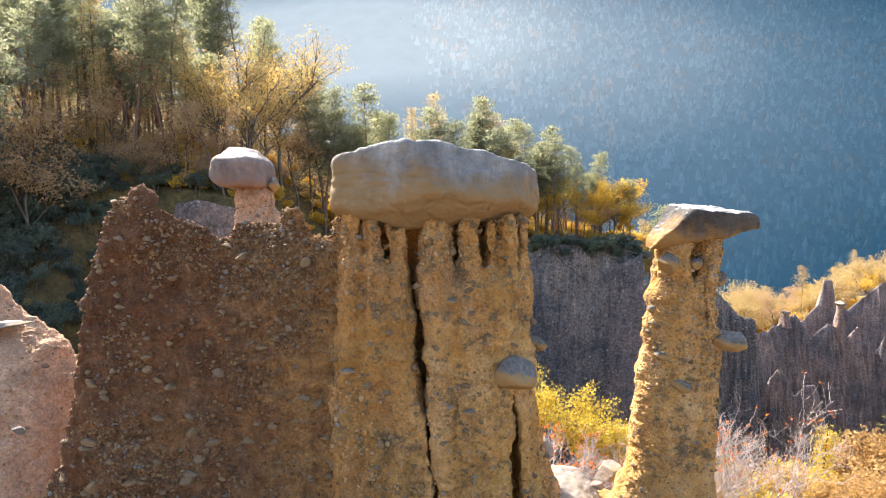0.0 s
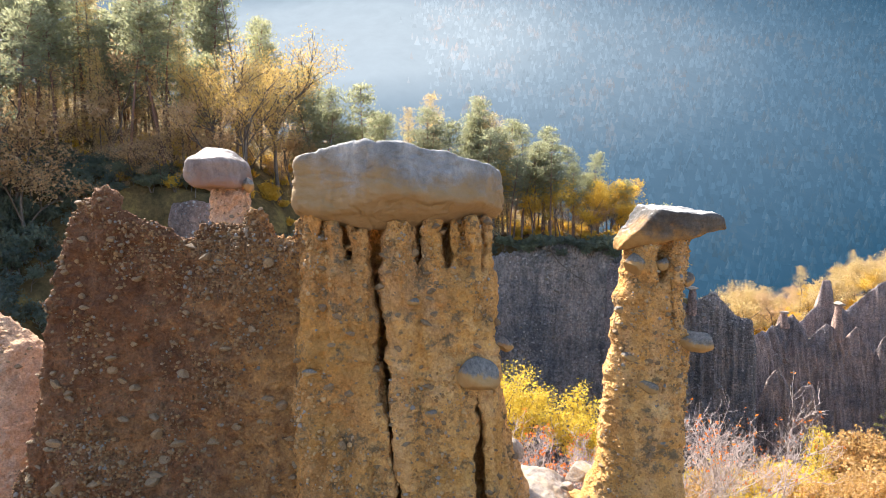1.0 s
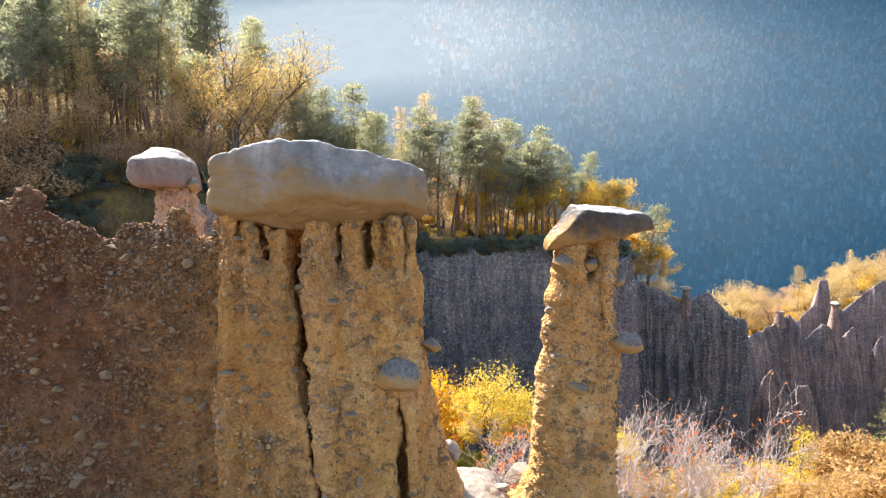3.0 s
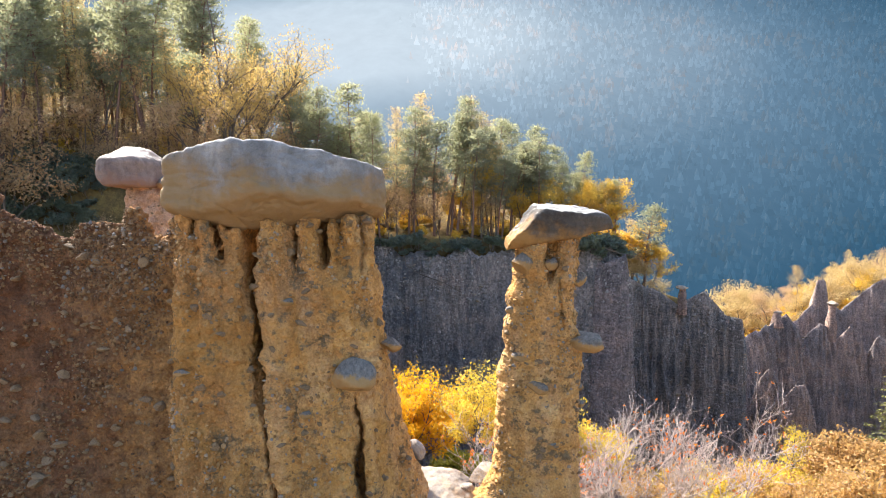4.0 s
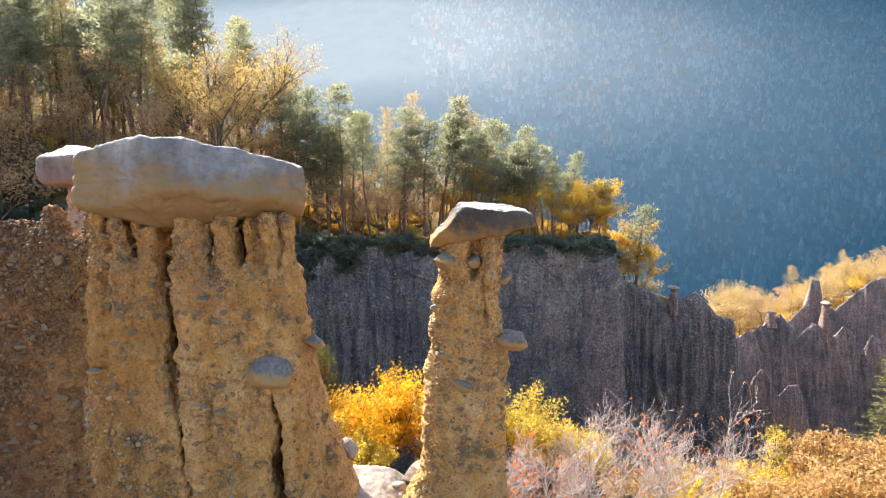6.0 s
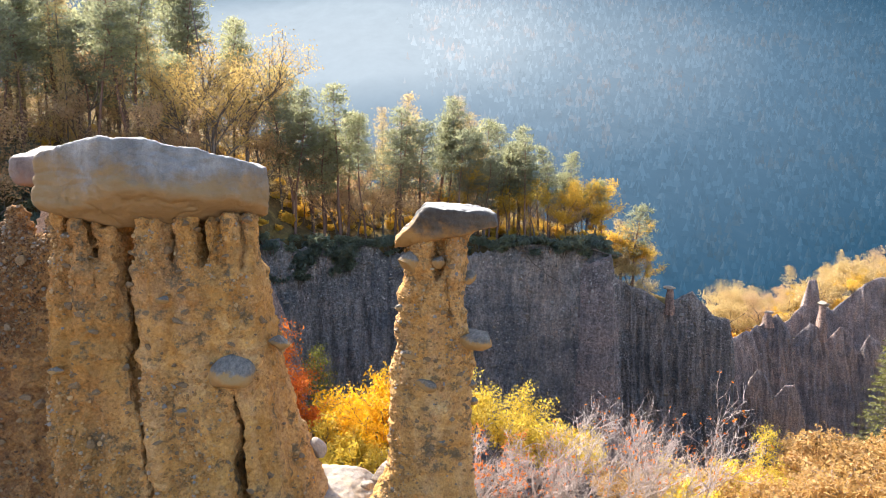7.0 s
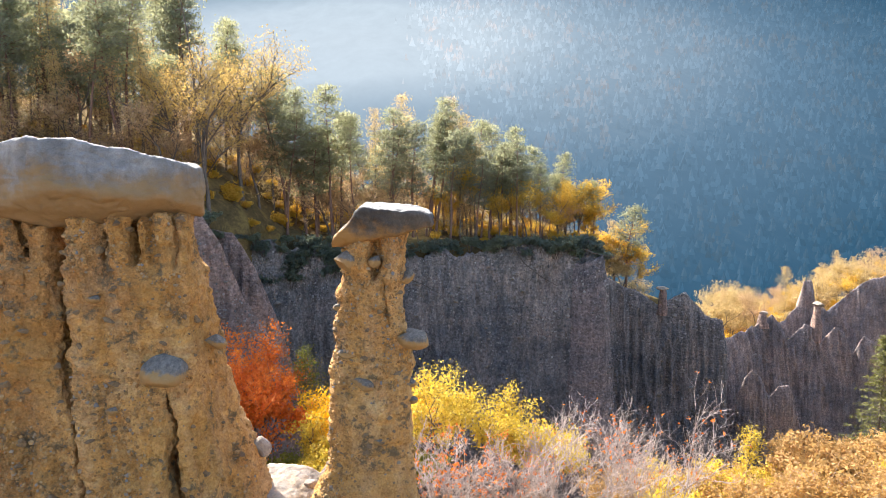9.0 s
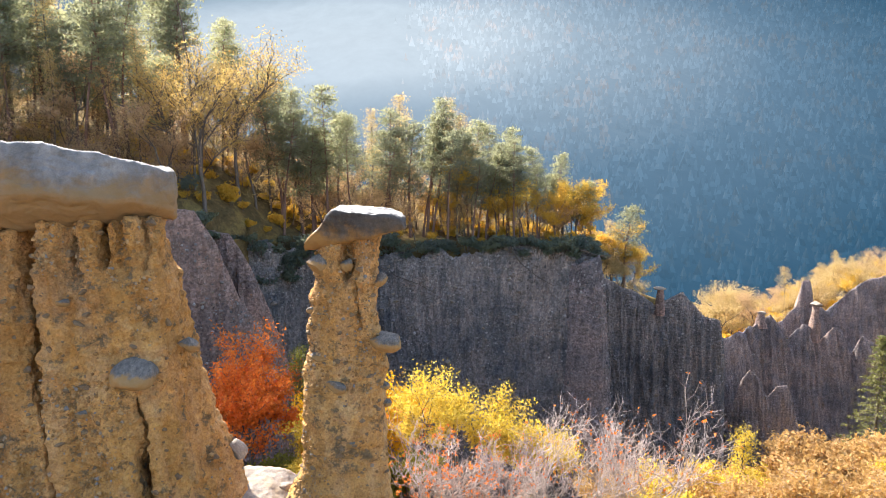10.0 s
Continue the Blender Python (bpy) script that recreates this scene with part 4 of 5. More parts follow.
def far_stones(th, me, count, sizes, seed, zmin=-60.0):
    r = random.Random(seed)
    p, n = points_of(me), normals_of(me)
    ids = np.flatnonzero((n[:, 1] < -0.2) & (p[:, 2] > zmin))
    for _ in range(count):
        i = int(ids[r.randrange(len(ids))])
        s = 1.5 * sizes[0] + (1.25 * sizes[1] - 1.5 * sizes[0]) * r.random() ** 2.5
        part("stone", r.choice(FAR_STONES), M_FAR_STONE, th, at=Matrix.Translation(Vector(p[i]) + Vector((0, -0.2 * s, 0))) @ Euler((r.uniform(-0.3, 0.3), r.uniform(-0.3, 0.3), r.uniform(0, 3))).to_matrix().to_4x4() @ Matrix.Diagonal((s, s, s * r.uniform(0.5, 0.9), 1)))


cliff, cliff_me = fin("earth_cliff", [(-30, 78, 4.0), (-24, 81.5, 3.0), (-20, 86, 2.2), (-16, 90, 1.6), (-4, 92, 0.9), (8, 91.5, 0.8), (20, 92.5, 0.9), (29.5, 92, 1.6), (31, 96, 0.5), (33, 110, -5.0)], -46, 0.07, 70, 0.22, 0.5, M_CLIFF,
                      "tall grey-brown rain-fluted clay cliff with scattered stones", 201, 0.55, 3.0, 1.1)
cliff2, cliff2_me = fin("earth_cliff", [(31, 109, -5.5), (36, 110, -6.4), (42, 110.5, -9.5), (45.3, 110, -11.9), (46.9, 110, -11.2), (50.4, 110, -9.2), (53, 110, -12.2), (54.8, 109.5, -14.0), (56.8, 108.5, -14.6), (57.6, 110, -17), (59, 116, -24), (62, 128, -30)], -56, 0.08, 80, 0.2, 1.0, M_CLIFF,
                        "dark fluted clay cliff with a notched crest", 211, 0.75, 0.0, 0.3)
butt, butt_me = fin("earth_buttress", [(-31.5, 72.5, 8.6), (-28.5, 71.2, 8.8), (-25.6, 71, 8.2), (-22.7, 71, 8.3), (-20.5, 71.5, 4.2), (-18.3, 72.5, -3.2), (-15.7, 74, -8.0), (-14.5, 76, -14)], -30, 0.10, 70, 0.2, 1.0, M_CLIFF_RED,
                    "reddish steep clay buttress below the forest", 221, 0.6, 0.0, 0.3)
butt2, butt2_me = fin("earth_buttress", [(-24, 77, 5.0), (-20.8, 76.5, 5.0), (-19.6, 76.5, 3.2), (-18.2, 77, 0.4), (-16.2, 78, -6.0), (-14.6, 80, -13)], -30, 0.10, 60, 0.2, 1.0, M_CLIFF_RED,
                      "narrow reddish clay fin beside the buttress", 225, 0.5, 0.0, 0.3)
ridge3, ridge3_me = fin("earth_pinnacles", [(60, 140, -28), (72, 148, -28.6), (77, 150, -28.9), (87.5, 160, -29.7), (93.8, 165, -28.6), (97, 165, -26.6), (99.3, 165, -29.4), (102, 165, -34), (103.9, 165, -31.8), (106.3, 165, -29), (108.8, 165, -30.6), (111.3, 165, -33.4), (112.9, 165, -31.5), (114.8, 165, -29.4), (117.5, 165, -31.9), (120.2, 165, -37.2), (121.6, 165, -34.8), (123.2, 165, -32.8), (126.3, 165, -34.6), (131, 166, -38), (138, 168, -44)], -66, 0.16, 60, 0.3, 1.2, M_CLIFF_BROWN,
                        "row of pointed purple-brown clay pinnacles", 231, 1.0, 0.0, 0.5, "earth pyramid")
ridge4, ridge4_me = fin("earth_pinnacles", [(108, 186, -36), (114, 188, -33), (118.5, 189, -29), (120.3, 190, -21.6), (123.0, 190, -21.2), (124.0, 190, -28.5), (129, 191, -31), (134, 191, -26.5), (138, 190, -22), (146, 190, -20), (160, 190, -17), (180, 188, -14)], -66, 0.14, 50, 0.35, 1.2, M_CLIFF_BROWN,
                        "further clay pinnacles with sunlit crests", 241, 1.0, 0.0, 0.5, "earth pyramid")
ridge5, ridge5_me = fin("earth_pinnacles", [(73.5, 139, -47), (75.2, 139, -42), (77.0, 139, -36.0), (78.8, 139, -33.2), (81.0, 139, -35.5), (82.2, 139, -38.5), (83.3, 139, -40.2), (85.5, 139, -37.6), (87.7, 139, -37.0), (89.0, 139, -39.5), (91.0, 139, -47)], -62, 0.10, 50, 0.2, 1.0, M_CLIFF_BROWN,
                        "low twin clay pinnacles with bright rims", 251, 0.6, 0.0, 0.3, "earth pyramid")
corner, corner_me = fin("earth_buttress", [(25.8, 92.2, -0.6), (26.8, 90.8, -1.2), (28.4, 89.9, -0.4), (29.6, 90.2, 0.2), (30.4, 92.0, -0.8), (31.0, 95.0, -2.5)], -46, 0.075, 60, 0.2, 0.8, M_CLIFF_BROWN,
                        "pale clay corner buttress at the end of the cliff", 228, 0.35, 0.0, 0.3)
for th, me, n, sz, sd in ((corner, corner_me, 60, (0.1, 0.4), 9), (cliff, cliff_me, 300, (0.10, 0.62), 1), (cliff2, cliff2_me, 240, (0.10, 0.55), 2), (butt, butt_me, 60, (0.1, 0.4), 3), (ridge3, ridge3_me, 110, (0.12, 0.6), 4), (ridge5, ridge5_me, 50, (0.1, 0.45), 5), (ridge4, ridge4_me, 50, (0.15, 0.6), 6)):
    far_stones(th, me, n, sz, sd, -26.0 if th == cliff else -60.0)


def far_hoodoo(x, y, z0, z1, r, capr, seed):
    """A slim clay shaft with a flat cap stone, on a far ridge."""
    th = thing("earth_hoodoo", "slim far-off clay hoodoo with a flat capstone", "earth pyramid", pose(x, y, z0), "far hoodoos")
    n, m = 10, 9
    ang = np.linspace(0, 2 * np.pi, n, endpoint=False)
    rows = []
    for k in range(m):
        t = k / (m - 1)
        p = np.stack([np.cos(ang), np.sin(ang), np.full(n, t * 4)], 1)
        rr = r * (1.7 - 0.85 * t) * (1 + 0.3 * fbm(p, 3, seed))
        rows.append(np.stack([np.cos(ang) * rr, np.sin(ang) * rr, np.full(n, t * (z1 - z0))], 1))
    v = np.concatenate(rows)
    f = [[k * n + i, k * n + (i + 1) % n, (k + 1) * n + (i + 1) % n, (k + 1) * n + i] for k in range(m - 1) for i in range(n)]
    part("shaft", mesh_of("shaft", v, f), M_CLIFF_RED, th)
    part("capstone", BIGSTONES[seed % 5].copy(), M_PALE, th, at=pose(0, 0, z1 - z0 + 0.1, 0, 4, 0) @ Matrix.Diagonal((capr, capr, capr * 0.7, 1)))


far_hoodoo(109.8, 165.4, -34, -23.6, 1.0, 1.8, 3)
far_hoodoo(46.1, 109.6, -13.5, -8.7, 0.6, 1.3, 4)
far_hoodoo(94.4, 164.8, -30.0, -25.9, 0.9, 1.4, 5)

# ---- far mountainsides ----


def mountainside(name, x0, x1, z0, z1, face, n, mat, trees, label, count, tall, seed, edge=None):
    xs, zs = np.linspace(x0, x1, n), np.linspace(z0, z1, n // 2)
    X, Z = np.meshgrid(xs, zs, indexing="ij")

    def surf(x, z):
        p = np.stack([x.ravel(), 0 * x.ravel(), z.ravel()], 1)
        y = face(x, z) + (34 * fbm(p * 0.006, 4, seed)).reshape(x.shape)
        return y

    idx = np.arange(X.size).reshape(X.shape)
    me = mesh_of("slope", np.stack([X, surf(X, Z), Z], -1).reshape(-1, 3), np.stack([idx[:-1, :-1], idx[1:, :-1], idx[1:, 1:], idx[:-1, 1:]], -1).reshape(-1, 4))
    tagged(part(name, me, mat), label, "mountain", kind="structure")
    rng = np.random.default_rng(seed)
    x, z = rng.uniform(x0, x1, count), rng.uniform(z0, z1, count)
    if edge:
        # beyond the shoulder the slope is open
        keep = x > edge(z) + rng.normal(0, 25, count)
        x, z = x[keep], z[keep]
        count = len(x)
    y = surf(x, z)
    h = tall * rng.uniform(0.45, 1.1, count)
    r = h * rng.uniform(0.20, 0.40, count)
    k = 6
    a = np.linspace(0, 2 * np.pi, k, endpoint=False)
    ring = np.stack([np.cos(a), np.sin(a)], 1)
    tiers, faces = [], []
    for lo, hi, w in ((0.0, 0.68, 1.0), (0.42, 1.0, 0.62)):
        base = np.zeros((count, k + 1, 3))
        jit = rng.uniform(0.6, 1.3, (count, k, 1))
        base[:, :k, :2] = ring[None] * (r * w)[:, None, None] * jit
        base[:, :k, 2] = (h * lo)[:, None] + rng.uniform(-0.05, 0.05, (count, k)) * h[:, None]
        base[:, k, 2] = h * hi
        tiers.append(base + np.stack([x, y, z - 2], 1)[:, None])
    v = np.concatenate(tiers, 1)
    tri = np.array([[t * (k + 1) + i, t * (k + 1) + (i + 1) % k, t * (k + 1) + k] for t in range(2) for i in range(k)])
    f = tri[None] + (np.arange(count) * 2 * (k + 1))[:, None, None]
    tagged(part("far_woods", mesh_of("trees", v.reshape(-1, 3), f.reshape(-1, 3), False), trees), "conifer woods on the far mountainside, blue haze put in as glow", "woods", kind="stuff")


mountainside("backdrop_mountain", -1000, 1300, -260, 480, lambda x, z: 700 + 1.25 * (z + 100) + 0.10 * np.abs(x - 300), 150, M_MOUNT, M_FAR_TREES, "steep forested far mountainside, blue haze put in as glow", 24000, 19, 301,
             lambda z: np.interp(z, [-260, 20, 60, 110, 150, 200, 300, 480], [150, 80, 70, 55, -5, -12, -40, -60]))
mountainside("backdrop_ridge", -1900, 1700, -300, 1150, lambda x, z: 1500 + 0.9 * (z + 100), 90, M_RIDGE, M_RIDGE, "pale distant mountain slope, sun haze put in as glow", 1500, 26, 311)

# ---- trees ----


class Wood:
    """Collects tapered limbs and single leaves, and turns them into two meshes."""

    def __init__(self, seed):
        self.r = random.Random(seed)
        self.rng = np.random.default_rng(seed)
        self.v, self.f, self.count = ([], []), ([], []), [0, 0]
        self.leaf_p, self.leaf_d, self.leaf_s = [], [], []

    def limb(self, pts, r0, r1, sides=5, main=False):
        k0 = 0 if main else 1
        n = len(pts)
        a = np.linspace(0, 2 * np.pi, sides, endpoint=False)
        rows = []
        for i, p in enumerate(pts):
            d = Vector(pts[min(i + 1, n - 1)]) - Vector(pts[max(i - 1, 0)])
            s = d.orthogonal().normalized()
            b = d.cross(s).normalized()
            rr = r0 + (r1 - r0) * i / max(1, n - 1)
            rows.append(np.array(p)[None] + rr * (np.cos(a)[:, None] * np.array(s) + np.sin(a)[:, None] * np.array(b)))
        self.v[k0].append(np.concatenate(rows))
        base = self.count[k0]
        for i in range(n - 1):
            for k in range(sides):
                self.f[k0].append((base + i * sides + k, base + i * sides + (k + 1) % sides, base + (i + 1) * sides + (k + 1) % sides, base + (i + 1) * sides + k))
        self.count[k0] += n * sides

    def bend(self, p, d, length, n, wobble, lift=0.0):
        pts = [Vector(p)]
        d = Vector(d).normalized()
        for _ in range(n):
            d = (d + Vector((self.r.gauss(0, wobble), self.r.gauss(0, wobble), self.r.gauss(0, wobble) + lift))).normalized()
            pts.append(pts[-1] + d * length / n)
        return pts, d

    def leaves(self, p, count, spread, size, along=None):
        c = self.rng.normal(0, 1, (count, 3)) * np.array(spread) + np.array(p)
        d = self.rng.normal(0, 1, (count, 3))
        if along is not None:
            d = d * 0.55 + np.array(along)
        self.leaf_p.append(c)
        self.leaf_d.append(d / (np.linalg.norm(d, axis=1)[:, None] + 1e-9))
        self.leaf_s.append(size * self.rng.uniform(0.6, 1.3, count))

    def wood_mesh(self):
        v, f = [np.concatenate(v) for v in self.v if v], [np.array(f) for f in self.f if f]
        if len(v) == 2:
            f[1] = f[1] + len(v[0])
        return mesh_of("wood", np.concatenate(v), np.concatenate(f))

    def leaf_mesh(self, ratio=0.55):
        p, d, s = np.concatenate(self.leaf_p), np.concatenate(self.leaf_d), np.concatenate(self.leaf_s)
        t = self.rng.normal(0, 1, p.shape)
        w = np.cross(d, t)
        w /= np.linalg.norm(w, axis=1)[:, None] + 1e-9
        k = np.cross(d, w) * 0.12
        L, W = (d * s[:, None]) * 0.5, w * s[:, None] * ratio * 0.5
        tri = np.stack([p - L - W * 0.5, p + W * 1.35 + k * s[:, None], p + L], 1)
        return mesh_of("crown", tri.reshape(-1, 3), np.arange(len(p) * 3).reshape(-1, 3), False)


def make_tree(name, wood, bark, leafmat, label, category, ratio=0.55):
    th = thing(name, label, category)
    part("trunk", wood.wood_mesh(), bark, th)
    if wood.leaf_p:
        part("crown", wood.leaf_mesh(ratio), leafmat, th)
    return th


def pine(seed, h=18.0, bare=0.45, wide=2.6, dens=1.0):
    """Scots pine: tall bare trunk, ragged layered crown of needle tufts."""
    w = Wood(seed)
    r = w.r
    stem, _ = w.bend((0, 0, -0.5), (r.gauss(0, 0.03), r.gauss(0, 0.03), 1), h + 0.5, 12, 0.035, 0.03)
    w.limb(stem, 0.25, 0.03, 6, True)
    n = int(50 * dens)
    for i in range(n + 10):
        dead = i >= n
        t = r.uniform(0.2, bare) if dead else bare + (1 - bare) * (i / n) ** 0.9
        k = min(len(stem) - 2, int(t * 12))
        base = stem[k].lerp(stem[k + 1], t * 12 - k)
        a = i * 2.4 + r.uniform(-0.6, 0.6)
        s = (t - bare) / (1 - bare)
        length = r.uniform(0.5, 1.4) if dead else wide * (0.35 + 0.9 * math.sin(math.pi * min(1, 0.25 + 0.72 * s))) * r.uniform(0.5, 1.15)
        pts, d = w.bend(base, (math.cos(a), math.sin(a), r.uniform(-0.25, 0.15) + 0.35 * s), length, 4, 0.13, 0.06)
        w.limb(pts, 0.045 if not dead else 0.025, 0.012, 3)
        if dead:
            continue
        for j in range(2, 5):
            for _ in range(2):
                q = pts[j] + Vector((r.gauss(0, 0.28), r.gauss(0, 0.28), r.gauss(0, 0.13)))
                w.leaves(q, 9, (0.46, 0.46, 0.17), 0.48, (d.x * 0.5, d.y * 0.5, 0.4))
    w.leaves(stem[-1], 26, (0.25, 0.25, 0.45), 0.42, (0, 0, 0.7))
    return w


def larch(seed, h=15.0, wide=2.2, low=0.15, size=0.30, per=9):
    """Airy cone of fine golden needles."""
    w = Wood(seed)
    r = w.r
    stem, _ = w.bend((0, 0, -0.5), (r.gauss(0, 0.02), r.gauss(0, 0.02), 1), h + 0.5, 12, 0.02, 0.03)
    w.limb(stem, 0.16, 0.015, 6, True)
    n = 64
    for i in range(n):
        t = low + (0.98 - low) * i / n
        k = min(11, int(t * 12))
        base = stem[k].lerp(stem[k + 1], t * 12 - k)
        a = i * 2.4 + r.uniform(-0.5, 0.5)
        length = wide * (1.05 - t) ** 0.8 * r.uniform(0.6, 1.25) + 0.2
        pts, d = w.bend(base, (math.cos(a), math.sin(a), r.uniform(-0.25, 0.3)), length, 4, 0.10, 0.05)
        w.limb(pts, 0.03, 0.008, 3)
        for j in range(1, 5):
            w.leaves(pts[j], per, (0.32, 0.32, 0.2), size, (0, 0, -0.15))
    return w


def spruce(seed, h=16.0, wide=2.6):
    w = Wood(seed)
    r = w.r
    stem, _ = w.bend((0, 0, -0.5), (0, 0, 1), h + 0.5, 12, 0.01, 0.03)
    w.limb(stem, 0.2, 0.02, 6, True)
    for i in range(110):
        t = 0.06 + 0.92 * i / 110
        k = min(11, int(t * 12))
        base = stem[k].lerp(stem[k + 1], t * 12 - k)
        a = i * 2.4 + r.uniform(-0.4, 0.4)
        length = wide * (1.02 - t) ** 0.9 * r.uniform(0.75, 1.15) + 0.15
        pts, d = w.bend(base, (math.cos(a), math.sin(a), -0.28), length, 4, 0.05, 0.03)
        w.limb(pts, 0.03, 0.008, 3)
        for j in range(1, 5):
            w.leaves(pts[j], 12, (0.20, 0.20, 0.10), 0.36, (d.x, d.y, -0.5))
    return w


def broadleaf(seed, h=12.0, wide=3.0, leaf=0.22, per=14, fork=0.35, levels=3, sparse=0.0, trunk=0.16, stems=1, kids=4):
    """A forked tree or shrub; leaves grow at the twig ends and leave gaps between the limbs."""
    w = Wood(seed)
    r = w.r

    def grow(p, d, length, rad, level):
        seg = 4 if level == 0 else 2
        pts, d2 = w.bend(p, d, length, seg, 0.16, 0.05)
        w.limb(pts, rad, rad * 0.55, 5 if level == 0 else 3, level == 0)
        if level >= levels:
            if r.random() >= sparse:
                for q in pts:
                    w.leaves(q, per, (length * 0.24, length * 0.24, length * 0.20), leaf)
            return
        for i in range(kids + (level == 0)):
            t = r.uniform(0.35, 1.0)
            k = min(seg - 1, int(t * seg))
            q = pts[k].lerp(pts[k + 1], t * seg - k)
            a = i * 2.4 + r.uniform(0, 1.2)
            side = Vector((math.cos(a), math.sin(a), 0.0))
            spread = 0.55 + 0.55 * wide / h * 2
            grow(q, d2 * 0.75 + side * spread * r.uniform(0.6, 1.1) + Vector((0, 0, 0.18)), length * r.uniform(0.5, 0.72), rad * 0.5, level + 1)

    for s in range(stems):
        a = s * 6.28 / stems + r.uniform(0, 1)
        lean = 0.0 if stems == 1 else 0.35
        grow((0.15 * math.cos(a) * (stems > 1), 0.15 * math.sin(a) * (stems > 1), -0.4), (lean * math.cos(a) + r.gauss(0, 0.05), lean * math.sin(a) + r.gauss(0, 0.05), 1), h * (0.5 if stems == 1 else 0.42), trunk, 0)
    return w


def bare_shrub(seed, h=5.5, per=1):
    """A leafless shrub of pale arching stems, fine twigs and a few last leaves."""
    w = Wood(seed)
    r = w.r

    def grow(p, d, length, rad, level):
        pts, d2 = w.bend(p, d, length, 5, 0.2, 0.05)
        w.limb(pts, rad, rad * 0.6, 5 if level == 0 else 3, level == 0)
        if level >= 3:
            if r.random() < 0.22:
                w.leaves(pts[-1], per, (0.08, 0.08, 0.08), 0.19)
            return
        for i in range(6 if level < 2 else 4):
            t = r.uniform(0.3, 1.0)
            k = min(4, int(t * 5))
            q = pts[k].lerp(pts[k + 1], t * 5 - k)
            a = i * 2.4 + r.uniform(0, 1.5)
            grow(q, d2 + Vector((math.cos(a), math.sin(a), 0.25)) * r.uniform(0.7, 1.4), length * r.uniform(0.4, 0.66), max(0.012, rad * 0.55), level + 1)

    for s in range(6):
        a = s * 1.05 + r.uniform(0, 0.8)
        grow((0.3 * math.cos(a), 0.3 * math.sin(a), -0.5), (0.5 * math.cos(a), 0.5 * math.sin(a), 1), h * r.uniform(0.5, 0.75), 0.05, 0)
    return w


# one of each kind, then copies
KINDS = {}


def kind(key, name, wood, bark, leafmat, label, category, ratio=0.55):
    KINDS.setdefault(key, []).append([name, wood, bark, leafmat, label, category, ratio, None])


P_LABEL = "tall pine with bare reddish trunk and ragged dark needles"
for s, h, b, wd in ((1, 20, 0.50, 2.5), (2, 18, 0.46, 2.8), (3, 22, 0.58, 2.3), (4, 15, 0.40, 2.5)):
    kind("pine", "pine_tree", pine(s, h, b, wd), M_BARK_PINE, M_PINE, P_LABEL, "tree", 0.34)
for s, h, wd in ((11, 15, 3.4), (12, 13, 3.8), (13, 17, 3.2)):
    kind("larch", "larch_tree", larch(s, h, wd, 0.12, 0.30, 13), M_BARK_GREY, M_LARCH, "airy golden larch lit from behind by the sun", "tree", 0.3)
for s, h, wd in ((14, 15, 4.2), (15, 13, 4.4), (16, 17, 3.8)):
    kind("farlarch", "golden_tree", broadleaf(s, h, wd, 0.42, 8, stems=2), M_BARK_GREY, M_LARCH, "rounded pale-golden tree on the sunny far shoulder", "tree", 0.6)
for s, h, wd in ((21, 14, 3.2), (22, 12, 3.0), (23, 16, 3.4)):
    kind("rust", "oak_tree", broadleaf(s, h, wd, 0.31, 15), M_BARK_GREY, M_RUST, "autumn oak with thinning rusty-brown leaves", "tree")
for s in (27, 28):
    kind("bigrust", "oak_tree", broadleaf(s, 22, 6.0, 0.30, 16, kids=5, trunk=0.3), M_BARK_GREY, M_PALEGOLD, "large spreading oak with pale golden-brown leaves", "tree")
for s, h, wd in ((31, 11, 3.0), (32, 9, 2.8), (33, 13, 3.0)):
    kind("gold", "golden_tree", broadleaf(s, h, wd, 0.31, 16), M_BARK_GREY, M_GOLD, "slender autumn tree with golden leaves", "tree")
for s in (41, 42):
    kind("scrub", "dark_bush", broadleaf(s, 3.0, 2.2, 0.34, 6, levels=2, stems=3, trunk=0.05), M_BARK_GREY, M_DARKBUSH, "dark green bush overhanging the cliff rim", "bush")
for s in (46, 47):
    kind("goldbush", "golden_bush", broadleaf(s, 3.4, 2.2, 0.32, 6, levels=2, stems=3, trunk=0.05), M_BARK_GREY, M_GOLD, "low golden autumn bush", "bush")
for s in (43, 44, 45):
    kind("twiggy", "thin_tree", broadleaf(s, 8.0, 2.4, 0.26, 3, levels=3, stems=1, trunk=0.07, kids=4), M_BARK_GREY, M_RUST, "thin half-bare tree with sparse russet leaves", "tree")
for s in (48, 49):
    kind("shade", "green_tree", broadleaf(s, 7.0, 3.0, 0.46, 5, levels=3, stems=1, trunk=0.1), M_BARK_GREY, M_DARKBUSH, "small dark green tree in the forest's shade", "tree")
kind("spruce", "spruce_tree", spruce(51, 17, 3.0), M_BARK_GREY, M_SPRUCE, "dense olive-green spruce on the slope", "tree", 0.28)


def plant(key, i, x, y, size=1.0, turn=0.0, z=None, group=""):
    k = KINDS[key][i % len(KINDS[key])]
    m = pose(x, y, float(ground_z(x, y)) if z is None else z, 0, 0, turn)
    if k[7] is None:
        k[7] = make_tree(*k[:7])
        k[7].matrix_basis = m
        k[7].scale = (size, size, size)
        if group:
            k[7]["group"] = group
        return k[7]
    ob = copy_thing(k[7], m)
    ob.matrix_basis = m @ Matrix.Diagonal((size, size, size, 1))
    return ob


R = random.Random(77)
